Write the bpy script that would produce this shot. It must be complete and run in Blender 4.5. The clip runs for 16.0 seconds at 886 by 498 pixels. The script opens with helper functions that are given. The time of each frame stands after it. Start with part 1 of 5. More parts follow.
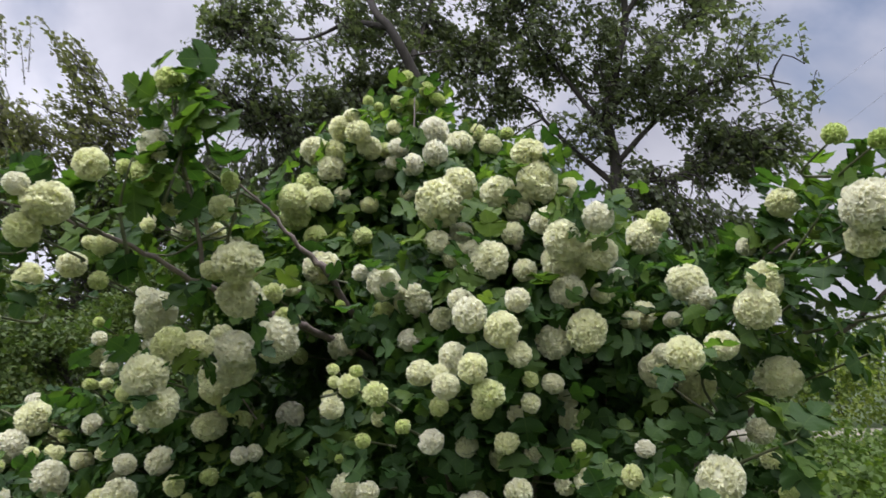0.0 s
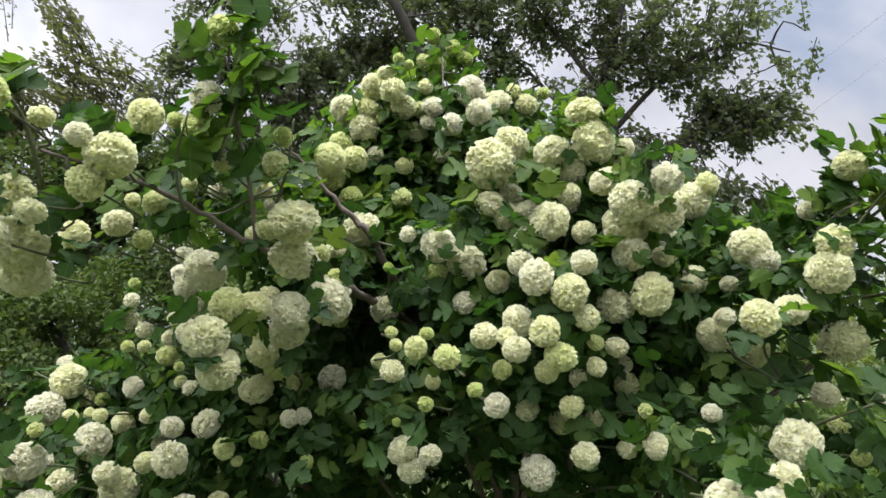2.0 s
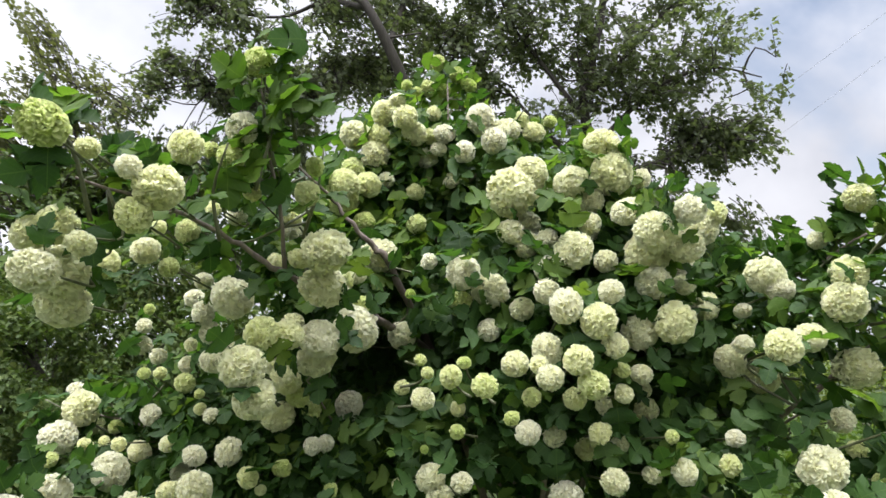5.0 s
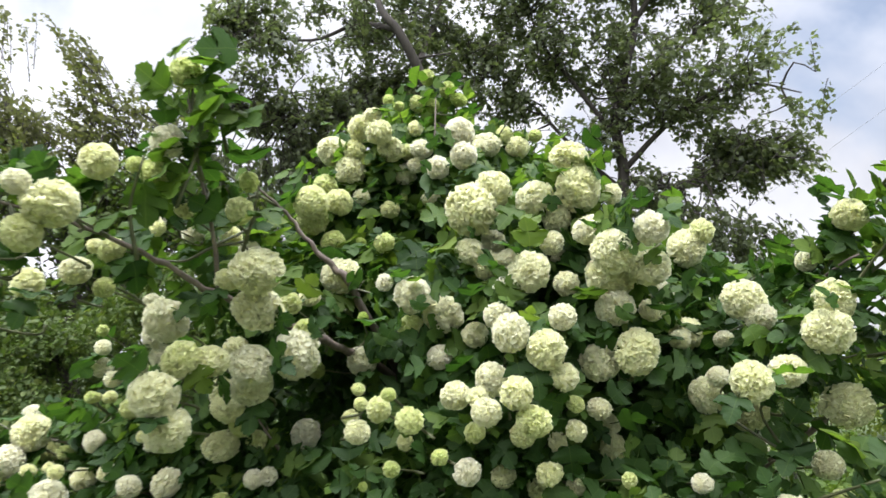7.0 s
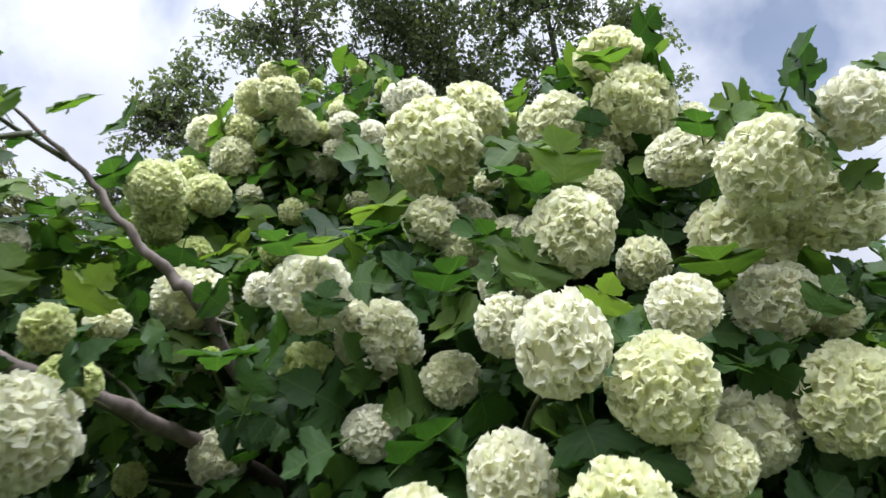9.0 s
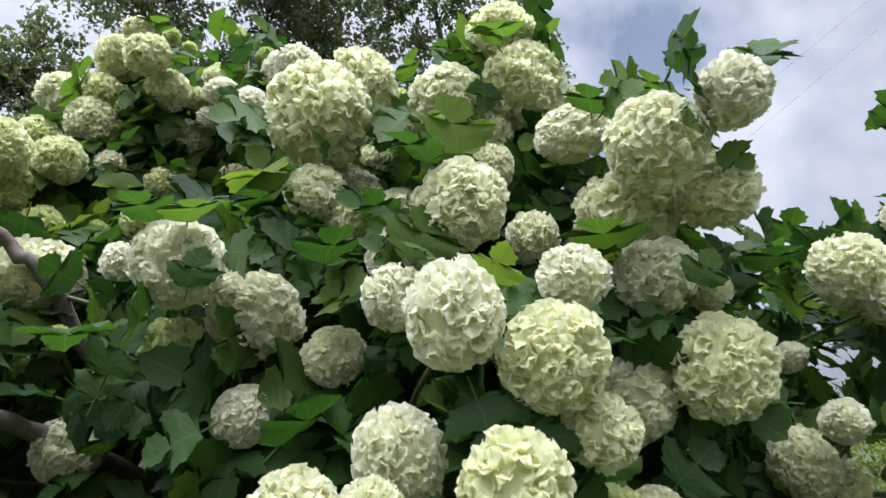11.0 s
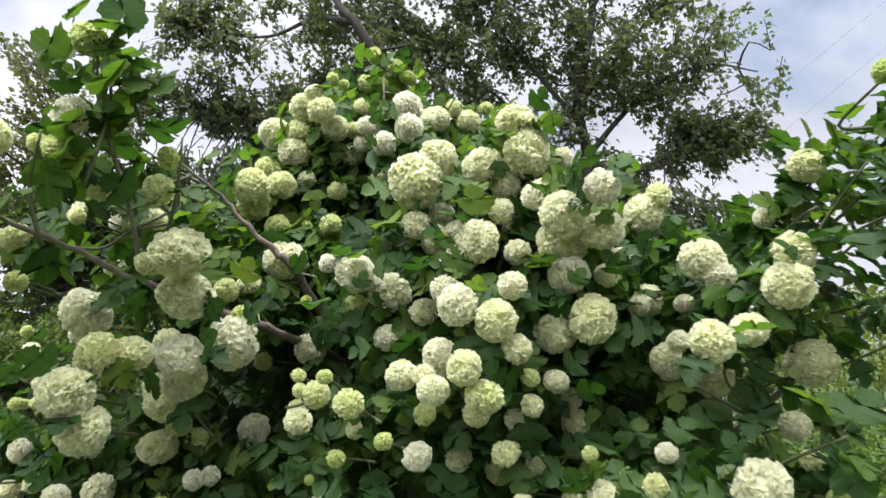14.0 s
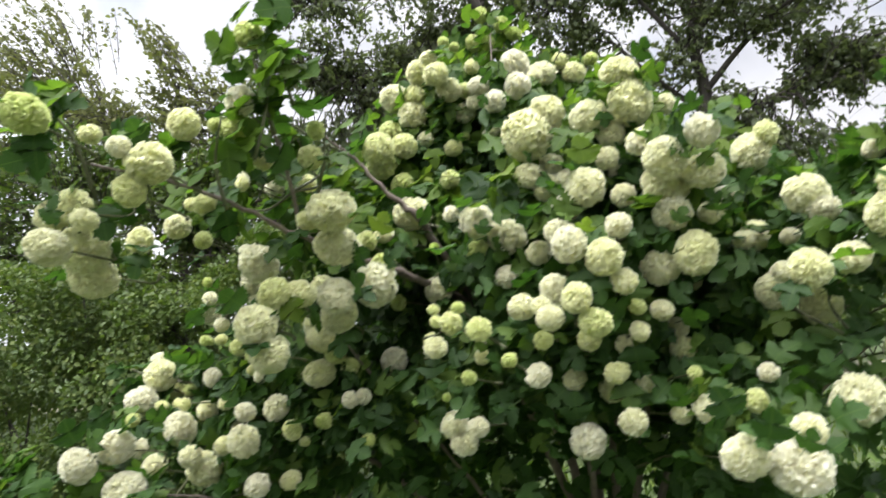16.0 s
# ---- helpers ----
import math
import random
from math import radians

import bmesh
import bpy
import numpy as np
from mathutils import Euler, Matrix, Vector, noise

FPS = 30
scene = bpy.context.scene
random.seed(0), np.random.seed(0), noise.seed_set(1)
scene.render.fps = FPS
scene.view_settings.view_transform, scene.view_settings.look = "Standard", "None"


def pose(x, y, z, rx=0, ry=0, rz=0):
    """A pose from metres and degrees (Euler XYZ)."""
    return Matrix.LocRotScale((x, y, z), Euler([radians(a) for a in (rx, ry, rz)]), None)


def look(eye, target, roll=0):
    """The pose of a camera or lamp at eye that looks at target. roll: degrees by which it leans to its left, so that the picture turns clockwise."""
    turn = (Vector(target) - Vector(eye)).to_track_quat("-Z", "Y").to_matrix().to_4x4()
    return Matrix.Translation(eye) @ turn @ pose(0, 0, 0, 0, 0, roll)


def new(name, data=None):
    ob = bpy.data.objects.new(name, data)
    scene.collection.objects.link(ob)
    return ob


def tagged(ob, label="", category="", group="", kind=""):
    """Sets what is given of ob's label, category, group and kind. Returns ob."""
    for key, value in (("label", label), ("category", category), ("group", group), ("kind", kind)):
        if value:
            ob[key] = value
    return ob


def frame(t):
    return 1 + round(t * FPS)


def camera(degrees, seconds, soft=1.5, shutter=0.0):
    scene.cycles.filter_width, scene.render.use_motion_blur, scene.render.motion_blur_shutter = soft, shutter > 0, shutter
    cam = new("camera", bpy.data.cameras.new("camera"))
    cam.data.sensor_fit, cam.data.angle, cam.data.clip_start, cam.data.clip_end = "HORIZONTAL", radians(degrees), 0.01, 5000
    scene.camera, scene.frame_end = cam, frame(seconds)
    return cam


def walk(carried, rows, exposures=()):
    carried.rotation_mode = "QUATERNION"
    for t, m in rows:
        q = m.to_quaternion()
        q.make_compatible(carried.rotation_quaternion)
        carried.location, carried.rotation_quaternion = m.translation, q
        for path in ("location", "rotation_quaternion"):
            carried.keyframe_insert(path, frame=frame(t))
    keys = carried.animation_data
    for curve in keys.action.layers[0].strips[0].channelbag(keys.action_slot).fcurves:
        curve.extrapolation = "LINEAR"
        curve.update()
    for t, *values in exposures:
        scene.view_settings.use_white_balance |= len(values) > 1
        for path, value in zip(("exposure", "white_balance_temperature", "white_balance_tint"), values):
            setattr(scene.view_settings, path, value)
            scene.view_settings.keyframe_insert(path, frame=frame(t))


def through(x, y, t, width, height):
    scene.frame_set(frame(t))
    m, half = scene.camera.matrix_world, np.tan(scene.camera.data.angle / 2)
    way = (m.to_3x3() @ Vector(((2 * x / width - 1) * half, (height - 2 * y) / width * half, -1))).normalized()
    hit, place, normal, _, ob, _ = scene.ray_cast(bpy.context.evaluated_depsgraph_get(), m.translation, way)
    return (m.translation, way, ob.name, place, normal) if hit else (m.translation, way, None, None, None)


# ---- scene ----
cam = camera(69.3, 16.0, 1.5, 0.5)
ROWS = [
    (0.0, 0.008, 0.005, 1.549, 0.50, 10.05, -0.18),
    (0.5, -0.002, -0.012, 1.546, 2.40, 11.09, 0.27),
    (1.0, -0.016, -0.005, 1.546, 3.08, 10.35, 0.71),
    (1.5, -0.047, 0.015, 1.538, 0.94, 8.43, -0.08),
    (2.0, -0.116, 0.037, 1.544, -0.62, 7.08, 0.10),
    (2.5, -0.176, 0.034, 1.549, -3.15, 7.32, 1.22),
    (3.0, -0.193, 0.028, 1.557, -5.06, 7.65, 2.06),
    (3.5, -0.213, 0.021, 1.560, -5.55, 7.59, 1.93),
    (4.0, -0.245, 0.020, 1.557, -6.10, 7.62, 1.65),
    (4.2, -0.251, 0.018, 1.558, -5.95, 7.82, 1.19),
    (6.3, -0.102, 0.035, 1.569, 1.84, 9.60, 0.17),
    (6.5, -0.095, 0.058, 1.578, 1.53, 9.78, 0.66),
    (7.0, -0.049, 0.092, 1.575, 0.63, 10.37, 0.70),
    (7.5, -0.072, 0.279, 1.556, -5.61, 12.33, -2.18),
    (8.0, -0.125, 0.462, 1.544, -8.08, 13.23, -2.62),
    (8.5, -0.106, 0.611, 1.536, -6.42, 17.36, -1.48),
    (9.0, -0.056, 0.700, 1.553, -5.50, 20.25, -1.02),
    (9.5, -0.046, 0.750, 1.564, -7.99, 20.17, -3.41),
    (9.7, -0.045, 0.765, 1.565, -11.40, 20.30, -3.40),
    (11.8, -0.068, 0.650, 1.542, -16.60, 15.30, -3.10),
    (12.0, -0.070, 0.622, 1.545, -15.68, 14.32, -3.31),
    (12.5, -0.064, 0.518, 1.519, -11.76, 14.49, -3.18),
    (13.0, 0.008, 0.398, 1.515, -5.38, 11.24, -1.25),
    (13.5, -0.010, 0.275, 1.533, -1.85, 10.40, -2.47),
    (14.0, -0.004, 0.164, 1.550, -1.90, 9.90, -2.49),
    (14.5, 0.025, 0.087, 1.540, 1.73, 6.86, -3.18),
    (15.0, 0.052, 0.056, 1.546, 4.72, 6.97, -2.85),
    (15.5, 0.048, 0.049, 1.545, 6.32, 7.89, -2.59),
    (16.0, -0.010, 0.034, 1.523, 8.25, 6.15, -3.60),
]
walk(cam, [(t, pose(x, y, z, 90 + pitch, 0, yaw) @ pose(0, 0, 0, 0, 0, roll)) for t, x, y, z, yaw, pitch, roll in ROWS],
     exposures=[(0.0, -0.10, 6250, 16), (1.0, 0.02, 6250, 16), (2.0, 0.29, 6460, 11), (4.0, 0.43, 6500, 10), (7.0, 0.61, 6480, 10), (8.0, 0.25, 6400, 10), (9.0, 0.31, 6100, 11), (9.6, 0.28, 6050, 10), (12.0, 0.10, 6100, 12), (12.6, 0.19, 6150, 12), (14.0, 0.47, 6400, 11), (16.0, 0.61, 6620, 9)])


# ---- sky and light ----
def maths(nodes, links, op, a, b=0.0, clamp=False):
    n = nodes.new("ShaderNodeMath")
    n.operation, n.use_clamp = op, clamp
    for socket, value in zip(n.inputs, (a, b)):
        if isinstance(value, (float, int)):
            socket.default_value = value
        else:
            links.new(value, socket)
    return n.outputs[0]


SUN_ELEVATION, SUN_AZIMUTH = radians(64), radians(-150)
TO_SUN = Vector((math.sin(SUN_AZIMUTH) * math.cos(SUN_ELEVATION), math.cos(SUN_AZIMUTH) * math.cos(SUN_ELEVATION), math.sin(SUN_ELEVATION)))


def sky():
    world = bpy.data.worlds.new("sky")
    scene.world = world
    world.use_nodes = True
    nodes, links = world.node_tree.nodes, world.node_tree.links
    nodes.clear()
    out = nodes.new("ShaderNodeOutputWorld")
    blue = nodes.new("ShaderNodeTexSky")
    blue.sky_type, blue.sun_disc = "NISHITA", False
    blue.sun_elevation, blue.sun_rotation = SUN_ELEVATION, SUN_AZIMUTH
    clear = nodes.new("ShaderNodeBackground")
    clear.inputs["Strength"].default_value = 0.12
    links.new(blue.outputs[0], clear.inputs["Color"])
    shape = nodes.new("ShaderNodeTexNoise")
    shape.inputs["Scale"].default_value, shape.inputs["Detail"].default_value = 2.6, 6
    shape.inputs["Roughness"].default_value, shape.inputs["Distortion"].default_value = 0.5, 0.3
    cover = nodes.new("ShaderNodeValToRGB")
    cover.color_ramp.elements[0].position, cover.color_ramp.elements[1].position = 0.30, 0.46
    cover.color_ramp.elements[0].color = (0.25, 0.25, 0.25, 1)
    links.new(shape.outputs["Fac"], cover.inputs["Fac"])
    body_noise = nodes.new("ShaderNodeTexNoise")
    body_noise.inputs["Scale"].default_value, body_noise.inputs["Detail"].default_value = 3.4, 5
    tone = nodes.new("ShaderNodeValToRGB")
    tone.color_ramp.elements[0].position, tone.color_ramp.elements[1].position = 0.36, 0.62
    tone.color_ramp.elements[0].color = (0.56, 0.58, 0.66, 1)
    tone.color_ramp.elements[1].color = (0.86, 0.87, 0.94, 1)
    links.new(body_noise.outputs["Fac"], tone.inputs["Fac"])
    cloud = nodes.new("ShaderNodeBackground")
    links.new(tone.outputs[0], cloud.inputs["Color"])
    # an overcast sky is brightest overhead and round the veiled sun
    where = nodes.new("ShaderNodeTexCoord")
    parts = nodes.new("ShaderNodeSeparateXYZ")
    links.new(where.outputs["Generated"], parts.inputs[0])
    rise = maths(nodes, links, "MAXIMUM", parts.outputs[2], 0.0)
    steep = maths(nodes, links, "MULTIPLY", maths(nodes, links, "POWER", rise, 8.0), 4.2)
    height = maths(nodes, links, "MULTIPLY_ADD", rise, 0.7)
    height.node.inputs[2].default_value = 0.62
    height = maths(nodes, links, "ADD", height, steep)
    veil = nodes.new("ShaderNodeVectorMath")
    veil.operation = "DOT_PRODUCT"
    veil.inputs[1].default_value = TO_SUN
    links.new(where.outputs["Generated"], veil.inputs[0])
    shine = maths(nodes, links, "POWER", maths(nodes, links, "MAXIMUM", veil.outputs["Value"], 0.0), 4.0)
    total = maths(nodes, links, "MULTIPLY_ADD", shine, 2.0)
    total.node.inputs[2].default_value = 1.0
    # thinner cloud over the garden's far side lets more light through
    thin = nodes.new("ShaderNodeVectorMath")
    thin.operation = "DOT_PRODUCT"
    thin.inputs[1].default_value = Vector((-0.66, 0.74, 0.02)).normalized()
    links.new(where.outputs["Generated"], thin.inputs[0])
    pale = maths(nodes, links, "POWER", maths(nodes, links, "MAXIMUM", thin.outputs["Value"], 0.0), 16.0)
    total = maths(nodes, links, "ADD", total, maths(nodes, links, "MULTIPLY", pale, 0.95))
    links.new(maths(nodes, links, "MULTIPLY", height, total), cloud.inputs["Strength"])
    both = nodes.new("ShaderNodeMixShader")
    links.new(cover.outputs[0], both.inputs[0])
    links.new(clear.outputs[0], both.inputs[1])
    links.new(cloud.outputs[0], both.inputs[2])
    links.new(both.outputs[0], out.inputs["Surface"])


sky()
sun = new("sun", bpy.data.lights.new("sun", "SUN"))
sun.data.energy, sun.data.angle, sun.data.color = 1.3, radians(50), (1.0, 0.965, 0.88)
sun.matrix_world = look(TO_SUN * 30, (0, 0, 0))


# ---- materials ----
def material(name):
    m = bpy.data.materials.new(name)
    m.use_nodes = True
    m.node_tree.nodes.clear()
    return m, m.node_tree.nodes, m.node_tree.links


def mixed(nodes, links, fac, a, b, kind="MIX"):
    n = nodes.new("ShaderNodeMix")
    n.data_type, n.blend_type = "RGBA", kind
    for socket, value in ((n.inputs[0], fac), (n.inputs[6], a), (n.inputs[7], b)):
        if isinstance(value, (float, int, tuple)):
            socket.default_value = (*value, 1) if isinstance(value, tuple) and len(value) == 3 else value
        else:
            links.new(value, socket)
    return n.outputs[2]


def ramp(nodes, links, fac, stops):
    n = nodes.new("ShaderNodeValToRGB")
    while len(n.color_ramp.elements) < len(stops):
        n.color_ramp.elements.new(0.5)
    for e, (p, c) in zip(n.color_ramp.elements, stops):
        e.position, e.color = p, (*c, 1)
    links.new(fac, n.inputs["Fac"])
    return n.outputs[0]


def chance(nodes, links):
    """A number between 0 and 1 that differs from piece to piece, be it an object or an island of a mesh."""
    a = nodes.new("ShaderNodeNewGeometry").outputs["Random Per Island"]
    b = nodes.new("ShaderNodeObjectInfo").outputs["Random"]
    return maths(nodes, links, "FRACT", maths(nodes, links, "ADD", a, b))


def grain(nodes, scale, detail=3.0, rough=0.6):
    n = nodes.new("ShaderNodeTexNoise")
    n.inputs["Scale"].default_value, n.inputs["Detail"].default_value, n.inputs["Roughness"].default_value = scale, detail, rough
    where = nodes.new("ShaderNodeTexCoord")
    return n, where


def leaf_material(name, dark, mid, young, through, rough=0.5, veins=True, bend=0.004):
    """Thin leaves: gloss on top, light that comes through, pale veins along the blade."""
    m, nodes, links = material(name)
    pick = chance(nodes, links)
    colour = ramp(nodes, links, pick, [(0.0, dark), (0.5, mid), (0.78, mid), (1.0, young)])
    n, where = grain(nodes, 35)
    links.new(where.outputs["Object"], n.inputs["Vector"])
    colour = mixed(nodes, links, maths(nodes, links, "MULTIPLY", n.outputs["Fac"], 0.5), colour, dark)
    surface = nodes.new("ShaderNodeBsdfPrincipled")
    if veins:
        uv = nodes.new("ShaderNodeUVMap")
        cut = nodes.new("ShaderNodeSeparateXYZ")
        links.new(uv.outputs[0], cut.inputs[0])
        side = maths(nodes, links, "ABSOLUTE", maths(nodes, links, "SUBTRACT", cut.outputs[0], 0.5))
        rib = maths(nodes, links, "LESS_THAN", side, 0.012)
        slant = maths(nodes, links, "SUBTRACT", cut.outputs[1], maths(nodes, links, "MULTIPLY", side, 0.9))
        wave = maths(nodes, links, "SINE", maths(nodes, links, "MULTIPLY", slant, 48.0))
        lines = maths(nodes, links, "GREATER_THAN", wave, 0.95)
        vein = maths(nodes, links, "MAXIMUM", rib, maths(nodes, links, "MULTIPLY", lines, 0.4))
        colour = mixed(nodes, links, maths(nodes, links, "MULTIPLY", vein, 0.17), colour, (young[0] * 1.4, young[1] * 1.3, young[2] * 1.6, 1))
        bump = nodes.new("ShaderNodeBump")
        bump.inputs["Strength"].default_value, bump.inputs["Distance"].default_value = 0.14, bend
        links.new(wave, bump.inputs["Height"])
        links.new(bump.outputs[0], surface.inputs["Normal"])
    links.new(colour, surface.inputs["Base Color"])
    surface.inputs["Roughness"].default_value = rough
    surface.inputs["Specular IOR Level"].default_value = 0.22
    glow = nodes.new("ShaderNodeBsdfTranslucent")
    links.new(mixed(nodes, links, 1.0, colour, (1.5, 1.7, 0.7, 1), "MULTIPLY"), glow.inputs["Color"])
    both = nodes.new("ShaderNodeMixShader")
    both.inputs[0].default_value = through
    links.new(surface.outputs[0], both.inputs[1])
    links.new(glow.outputs[0], both.inputs[2])
    out = nodes.new("ShaderNodeOutputMaterial")
    links.new(both.outputs[0], out.inputs["Surface"])
    return m


def petal_material():
    """Snowball petals: lime while young (object colour), cream to white when open, greener towards the floret's eye."""
    m, nodes, links = material("petal")
    info = nodes.new("ShaderNodeObjectInfo")
    cut = nodes.new("ShaderNodeSeparateColor")
    links.new(info.outputs["Color"], cut.inputs[0])
    young = cut.outputs[0]
    uv = nodes.new("ShaderNodeUVMap")
    place = nodes.new("ShaderNodeSeparateXYZ")
    links.new(uv.outputs[0], place.inputs[0])
    outer = ramp(nodes, links, young, [(0.0, (0.87, 0.86, 0.74)), (0.3, (0.86, 0.865, 0.59)), (0.55, (0.74, 0.775, 0.40)), (1.0, (0.47, 0.60, 0.13))])
    # the eye's own tint, yellowed by the shade between petals put into the colour
    inner = ramp(nodes, links, young, [(0.0, (0.85, 0.835, 0.62)), (0.3, (0.80, 0.81, 0.45)), (0.55, (0.58, 0.67, 0.24)), (1.0, (0.36, 0.50, 0.08))])
    tip = maths(nodes, links, "POWER", place.outputs[1], 0.8)
    colour = mixed(nodes, links, tip, inner, outer)
    pick = nodes.new("ShaderNodeNewGeometry").outputs["Random Per Island"]
    colour = mixed(nodes, links, maths(nodes, links, "MULTIPLY", pick, 0.28), colour, inner)
    n, where = grain(nodes, 3.5, 2)
    links.new(where.outputs["Object"], n.inputs["Vector"])
    fade = maths(nodes, links, "MULTIPLY", maths(nodes, links, "GREATER_THAN", maths(nodes, links, "MULTIPLY", n.outputs["Fac"], maths(nodes, links, "ADD", pick, 0.3)), 0.72), 0.4)
    colour = mixed(nodes, links, fade, colour, (0.62, 0.54, 0.34, 1))
    surface = nodes.new("ShaderNodeBsdfPrincipled")
    links.new(colour, surface.inputs["Base Color"])
    surface.inputs["Roughness"].default_value = 0.62
    surface.inputs["Specular IOR Level"].default_value = 0.2
    glow = nodes.new("ShaderNodeBsdfTranslucent")
    links.new(colour, glow.inputs["Color"])
    both = nodes.new("ShaderNodeMixShader")
    both.inputs[0].default_value = 0.58
    links.new(surface.outputs[0], both.inputs[1])
    links.new(glow.outputs[0], both.inputs[2])
    out = nodes.new("ShaderNodeOutputMaterial")
    links.new(both.outputs[0], out.inputs["Surface"])
    return m


def rough_material(name, stops, scale, fine, roughness=0.85, bump=0.4, distance=0.01, stretch=(1, 1, 1)):
    """Earth, bark, gravel and the like: two sizes of noise in colour and relief."""
    m, nodes, links = material(name)
    n, where = grain(nodes, scale, 5)
    shape = nodes.new("ShaderNodeMapping")
    shape.inputs["Scale"].default_value = stretch
    links.new(where.outputs["Object"], shape.inputs["Vector"])
    links.new(shape.outputs[0], n.inputs["Vector"])
    f, _ = grain(nodes, fine, 4)
    links.new(shape.outputs[0], f.inputs["Vector"])
    total = maths(nodes, links, "ADD", maths(nodes, links, "MULTIPLY", n.outputs["Fac"], 0.6), maths(nodes, links, "MULTIPLY", f.outputs["Fac"], 0.4))
    surface = nodes.new("ShaderNodeBsdfPrincipled")
    links.new(ramp(nodes, links, total, stops), surface.inputs["Base Color"])
    surface.inputs["Roughness"].default_value = roughness
    relief = nodes.new("ShaderNodeBump")
    relief.inputs["Strength"].default_value, relief.inputs["Distance"].default_value = bump, distance
    links.new(total, relief.inputs["Height"])
    links.new(relief.outputs[0], surface.inputs["Normal"])
    out = nodes.new("ShaderNodeOutputMaterial")
    links.new(surface.outputs[0], out.inputs["Surface"])
    return m


PETAL = petal_material()
LEAF = leaf_material("viburnum_leaf", (0.019, 0.048, 0.011), (0.046, 0.099, 0.021), (0.12, 0.18, 0.034), 0.40, 0.54, True, 0.0006)
FRESH_LEAF = leaf_material("fresh_viburnum_leaf", (0.046, 0.092, 0.017), (0.094, 0.158, 0.028), (0.17, 0.23, 0.042), 0.45, 0.54, True, 0.0006)
TREE_LEAF = leaf_material("tree_leaf", (0.085, 0.102, 0.064), (0.135, 0.158, 0.095), (0.185, 0.21, 0.12), 0.44, 0.45, False)
FAR_LEAF = leaf_material("pale_tree_leaf", (0.10, 0.105, 0.05), (0.15, 0.16, 0.075), (0.22, 0.22, 0.09), 0.45, 0.55, False)
SHRUB_LEAF = leaf_material("shrub_leaf", (0.045, 0.075, 0.022), (0.088, 0.126, 0.032), (0.15, 0.175, 0.05), 0.30, 0.5, False)
BED_LEAF = leaf_material("garden_leaf", (0.045, 0.078, 0.016), (0.090, 0.145, 0.028), (0.18, 0.23, 0.045), 0.35, 0.55, False)
SPRING_LEAF = leaf_material("spring_leaf", (0.08, 0.115, 0.022), (0.15, 0.195, 0.036), (0.26, 0.29, 0.055), 0.4, 0.55, False)
TWIG = rough_material("young_bark", [(0.3, (0.085, 0.064, 0.052)), (0.7, (0.22, 0.175, 0.145))], 40, 160, 0.7, 0.5, 0.002, (1, 1, 0.3))
GREEN_STALK = rough_material("green_stalk", [(0.3, (0.045, 0.05, 0.02)), (0.7, (0.11, 0.12, 0.05))], 60, 200, 0.6, 0.2, 0.001)
BARK = rough_material("tree_bark", [(0.3, (0.018, 0.015, 0.012)), (0.7, (0.07, 0.06, 0.05))], 5, 30, 0.9, 0.8, 0.03, (1, 1, 0.25))
GROUND = rough_material("lawn", [(0.25, (0.020, 0.032, 0.010)), (0.5, (0.042, 0.066, 0.016)), (0.75, (0.085, 0.10, 0.032))], 1.1, 24, 0.95, 0.6, 0.03)
GRAVEL = rough_material("gravel", [(0.3, (0.11, 0.105, 0.07)), (0.7, (0.27, 0.25, 0.18))], 3, 60, 0.95, 0.6, 0.01)
WHITE_PAINT = rough_material("white_enamel", [(0.3, (0.72, 0.74, 0.78)), (0.7, (0.82, 0.84, 0.87))], 6, 50, 0.35, 0.05, 0.001)
BLACK_PAINT = rough_material("black_paint", [(0.3, (0.012, 0.012, 0.013)), (0.7, (0.035, 0.035, 0.035))], 12, 90, 0.5, 0.1, 0.001)
CABLE = rough_material("weathered_cable", [(0.3, (0.22, 0.22, 0.24)), (0.7, (0.34, 0.34, 0.37))], 2, 20, 0.7, 0.1, 0.001)


# ---- mesh tools ----
RNG = np.random.default_rng(7)


def mesh_of(name, verts, faces, mat, uv=None, smooth=True):
    me = bpy.data.meshes.new(name)
    me.from_pydata(np.asarray(verts, dtype=float).tolist() if not isinstance(verts, list) else verts, [], faces.tolist() if isinstance(faces, np.ndarray) else faces)
    me.materials.append(mat)
    if uv is not None:
        layer = me.uv_layers.new(name="UVMap")
        index = np.empty(len(me.loops), dtype=np.int32)
        me.loops.foreach_get("vertex_index", index)
        layer.data.foreach_set("uv", np.asarray(uv, dtype=np.float32)[index].ravel())
    if smooth:
        me.polygons.foreach_set("use_smooth", np.ones(len(me.polygons), dtype=bool))
    me.update()
    return me


def placed(name, me, parent=None, label="", kind=""):
    ob = new(name, me)
    ob.parent = parent
    return tagged(ob, label, "", "", kind)


def empty(name, label, category, where=(0, 0, 0), group="", kind=""):
    ob = new(name)
    ob.empty_display_size = 0.2
    ob.location = where
    return tagged(ob, label, category, group, kind)


def smooth_line(points, steps=5):
    """A rounded line through the points (Catmull-Rom)."""
    p = [np.array(q, dtype=float) for q in points]
    p = [2 * p[0] - p[1]] + p + [2 * p[-1] - p[-2]]
    out = []
    for a, b, c, d in zip(p, p[1:], p[2:], p[3:]):
        for i in range(steps):
            t = i / steps
            out.append(0.5 * (2 * b + (c - a) * t + (2 * a - 5 * b + 4 * c - d) * t * t + (3 * b - a - 3 * c + d) * t ** 3))
    out.append(p[-2])
    return np.array(out)


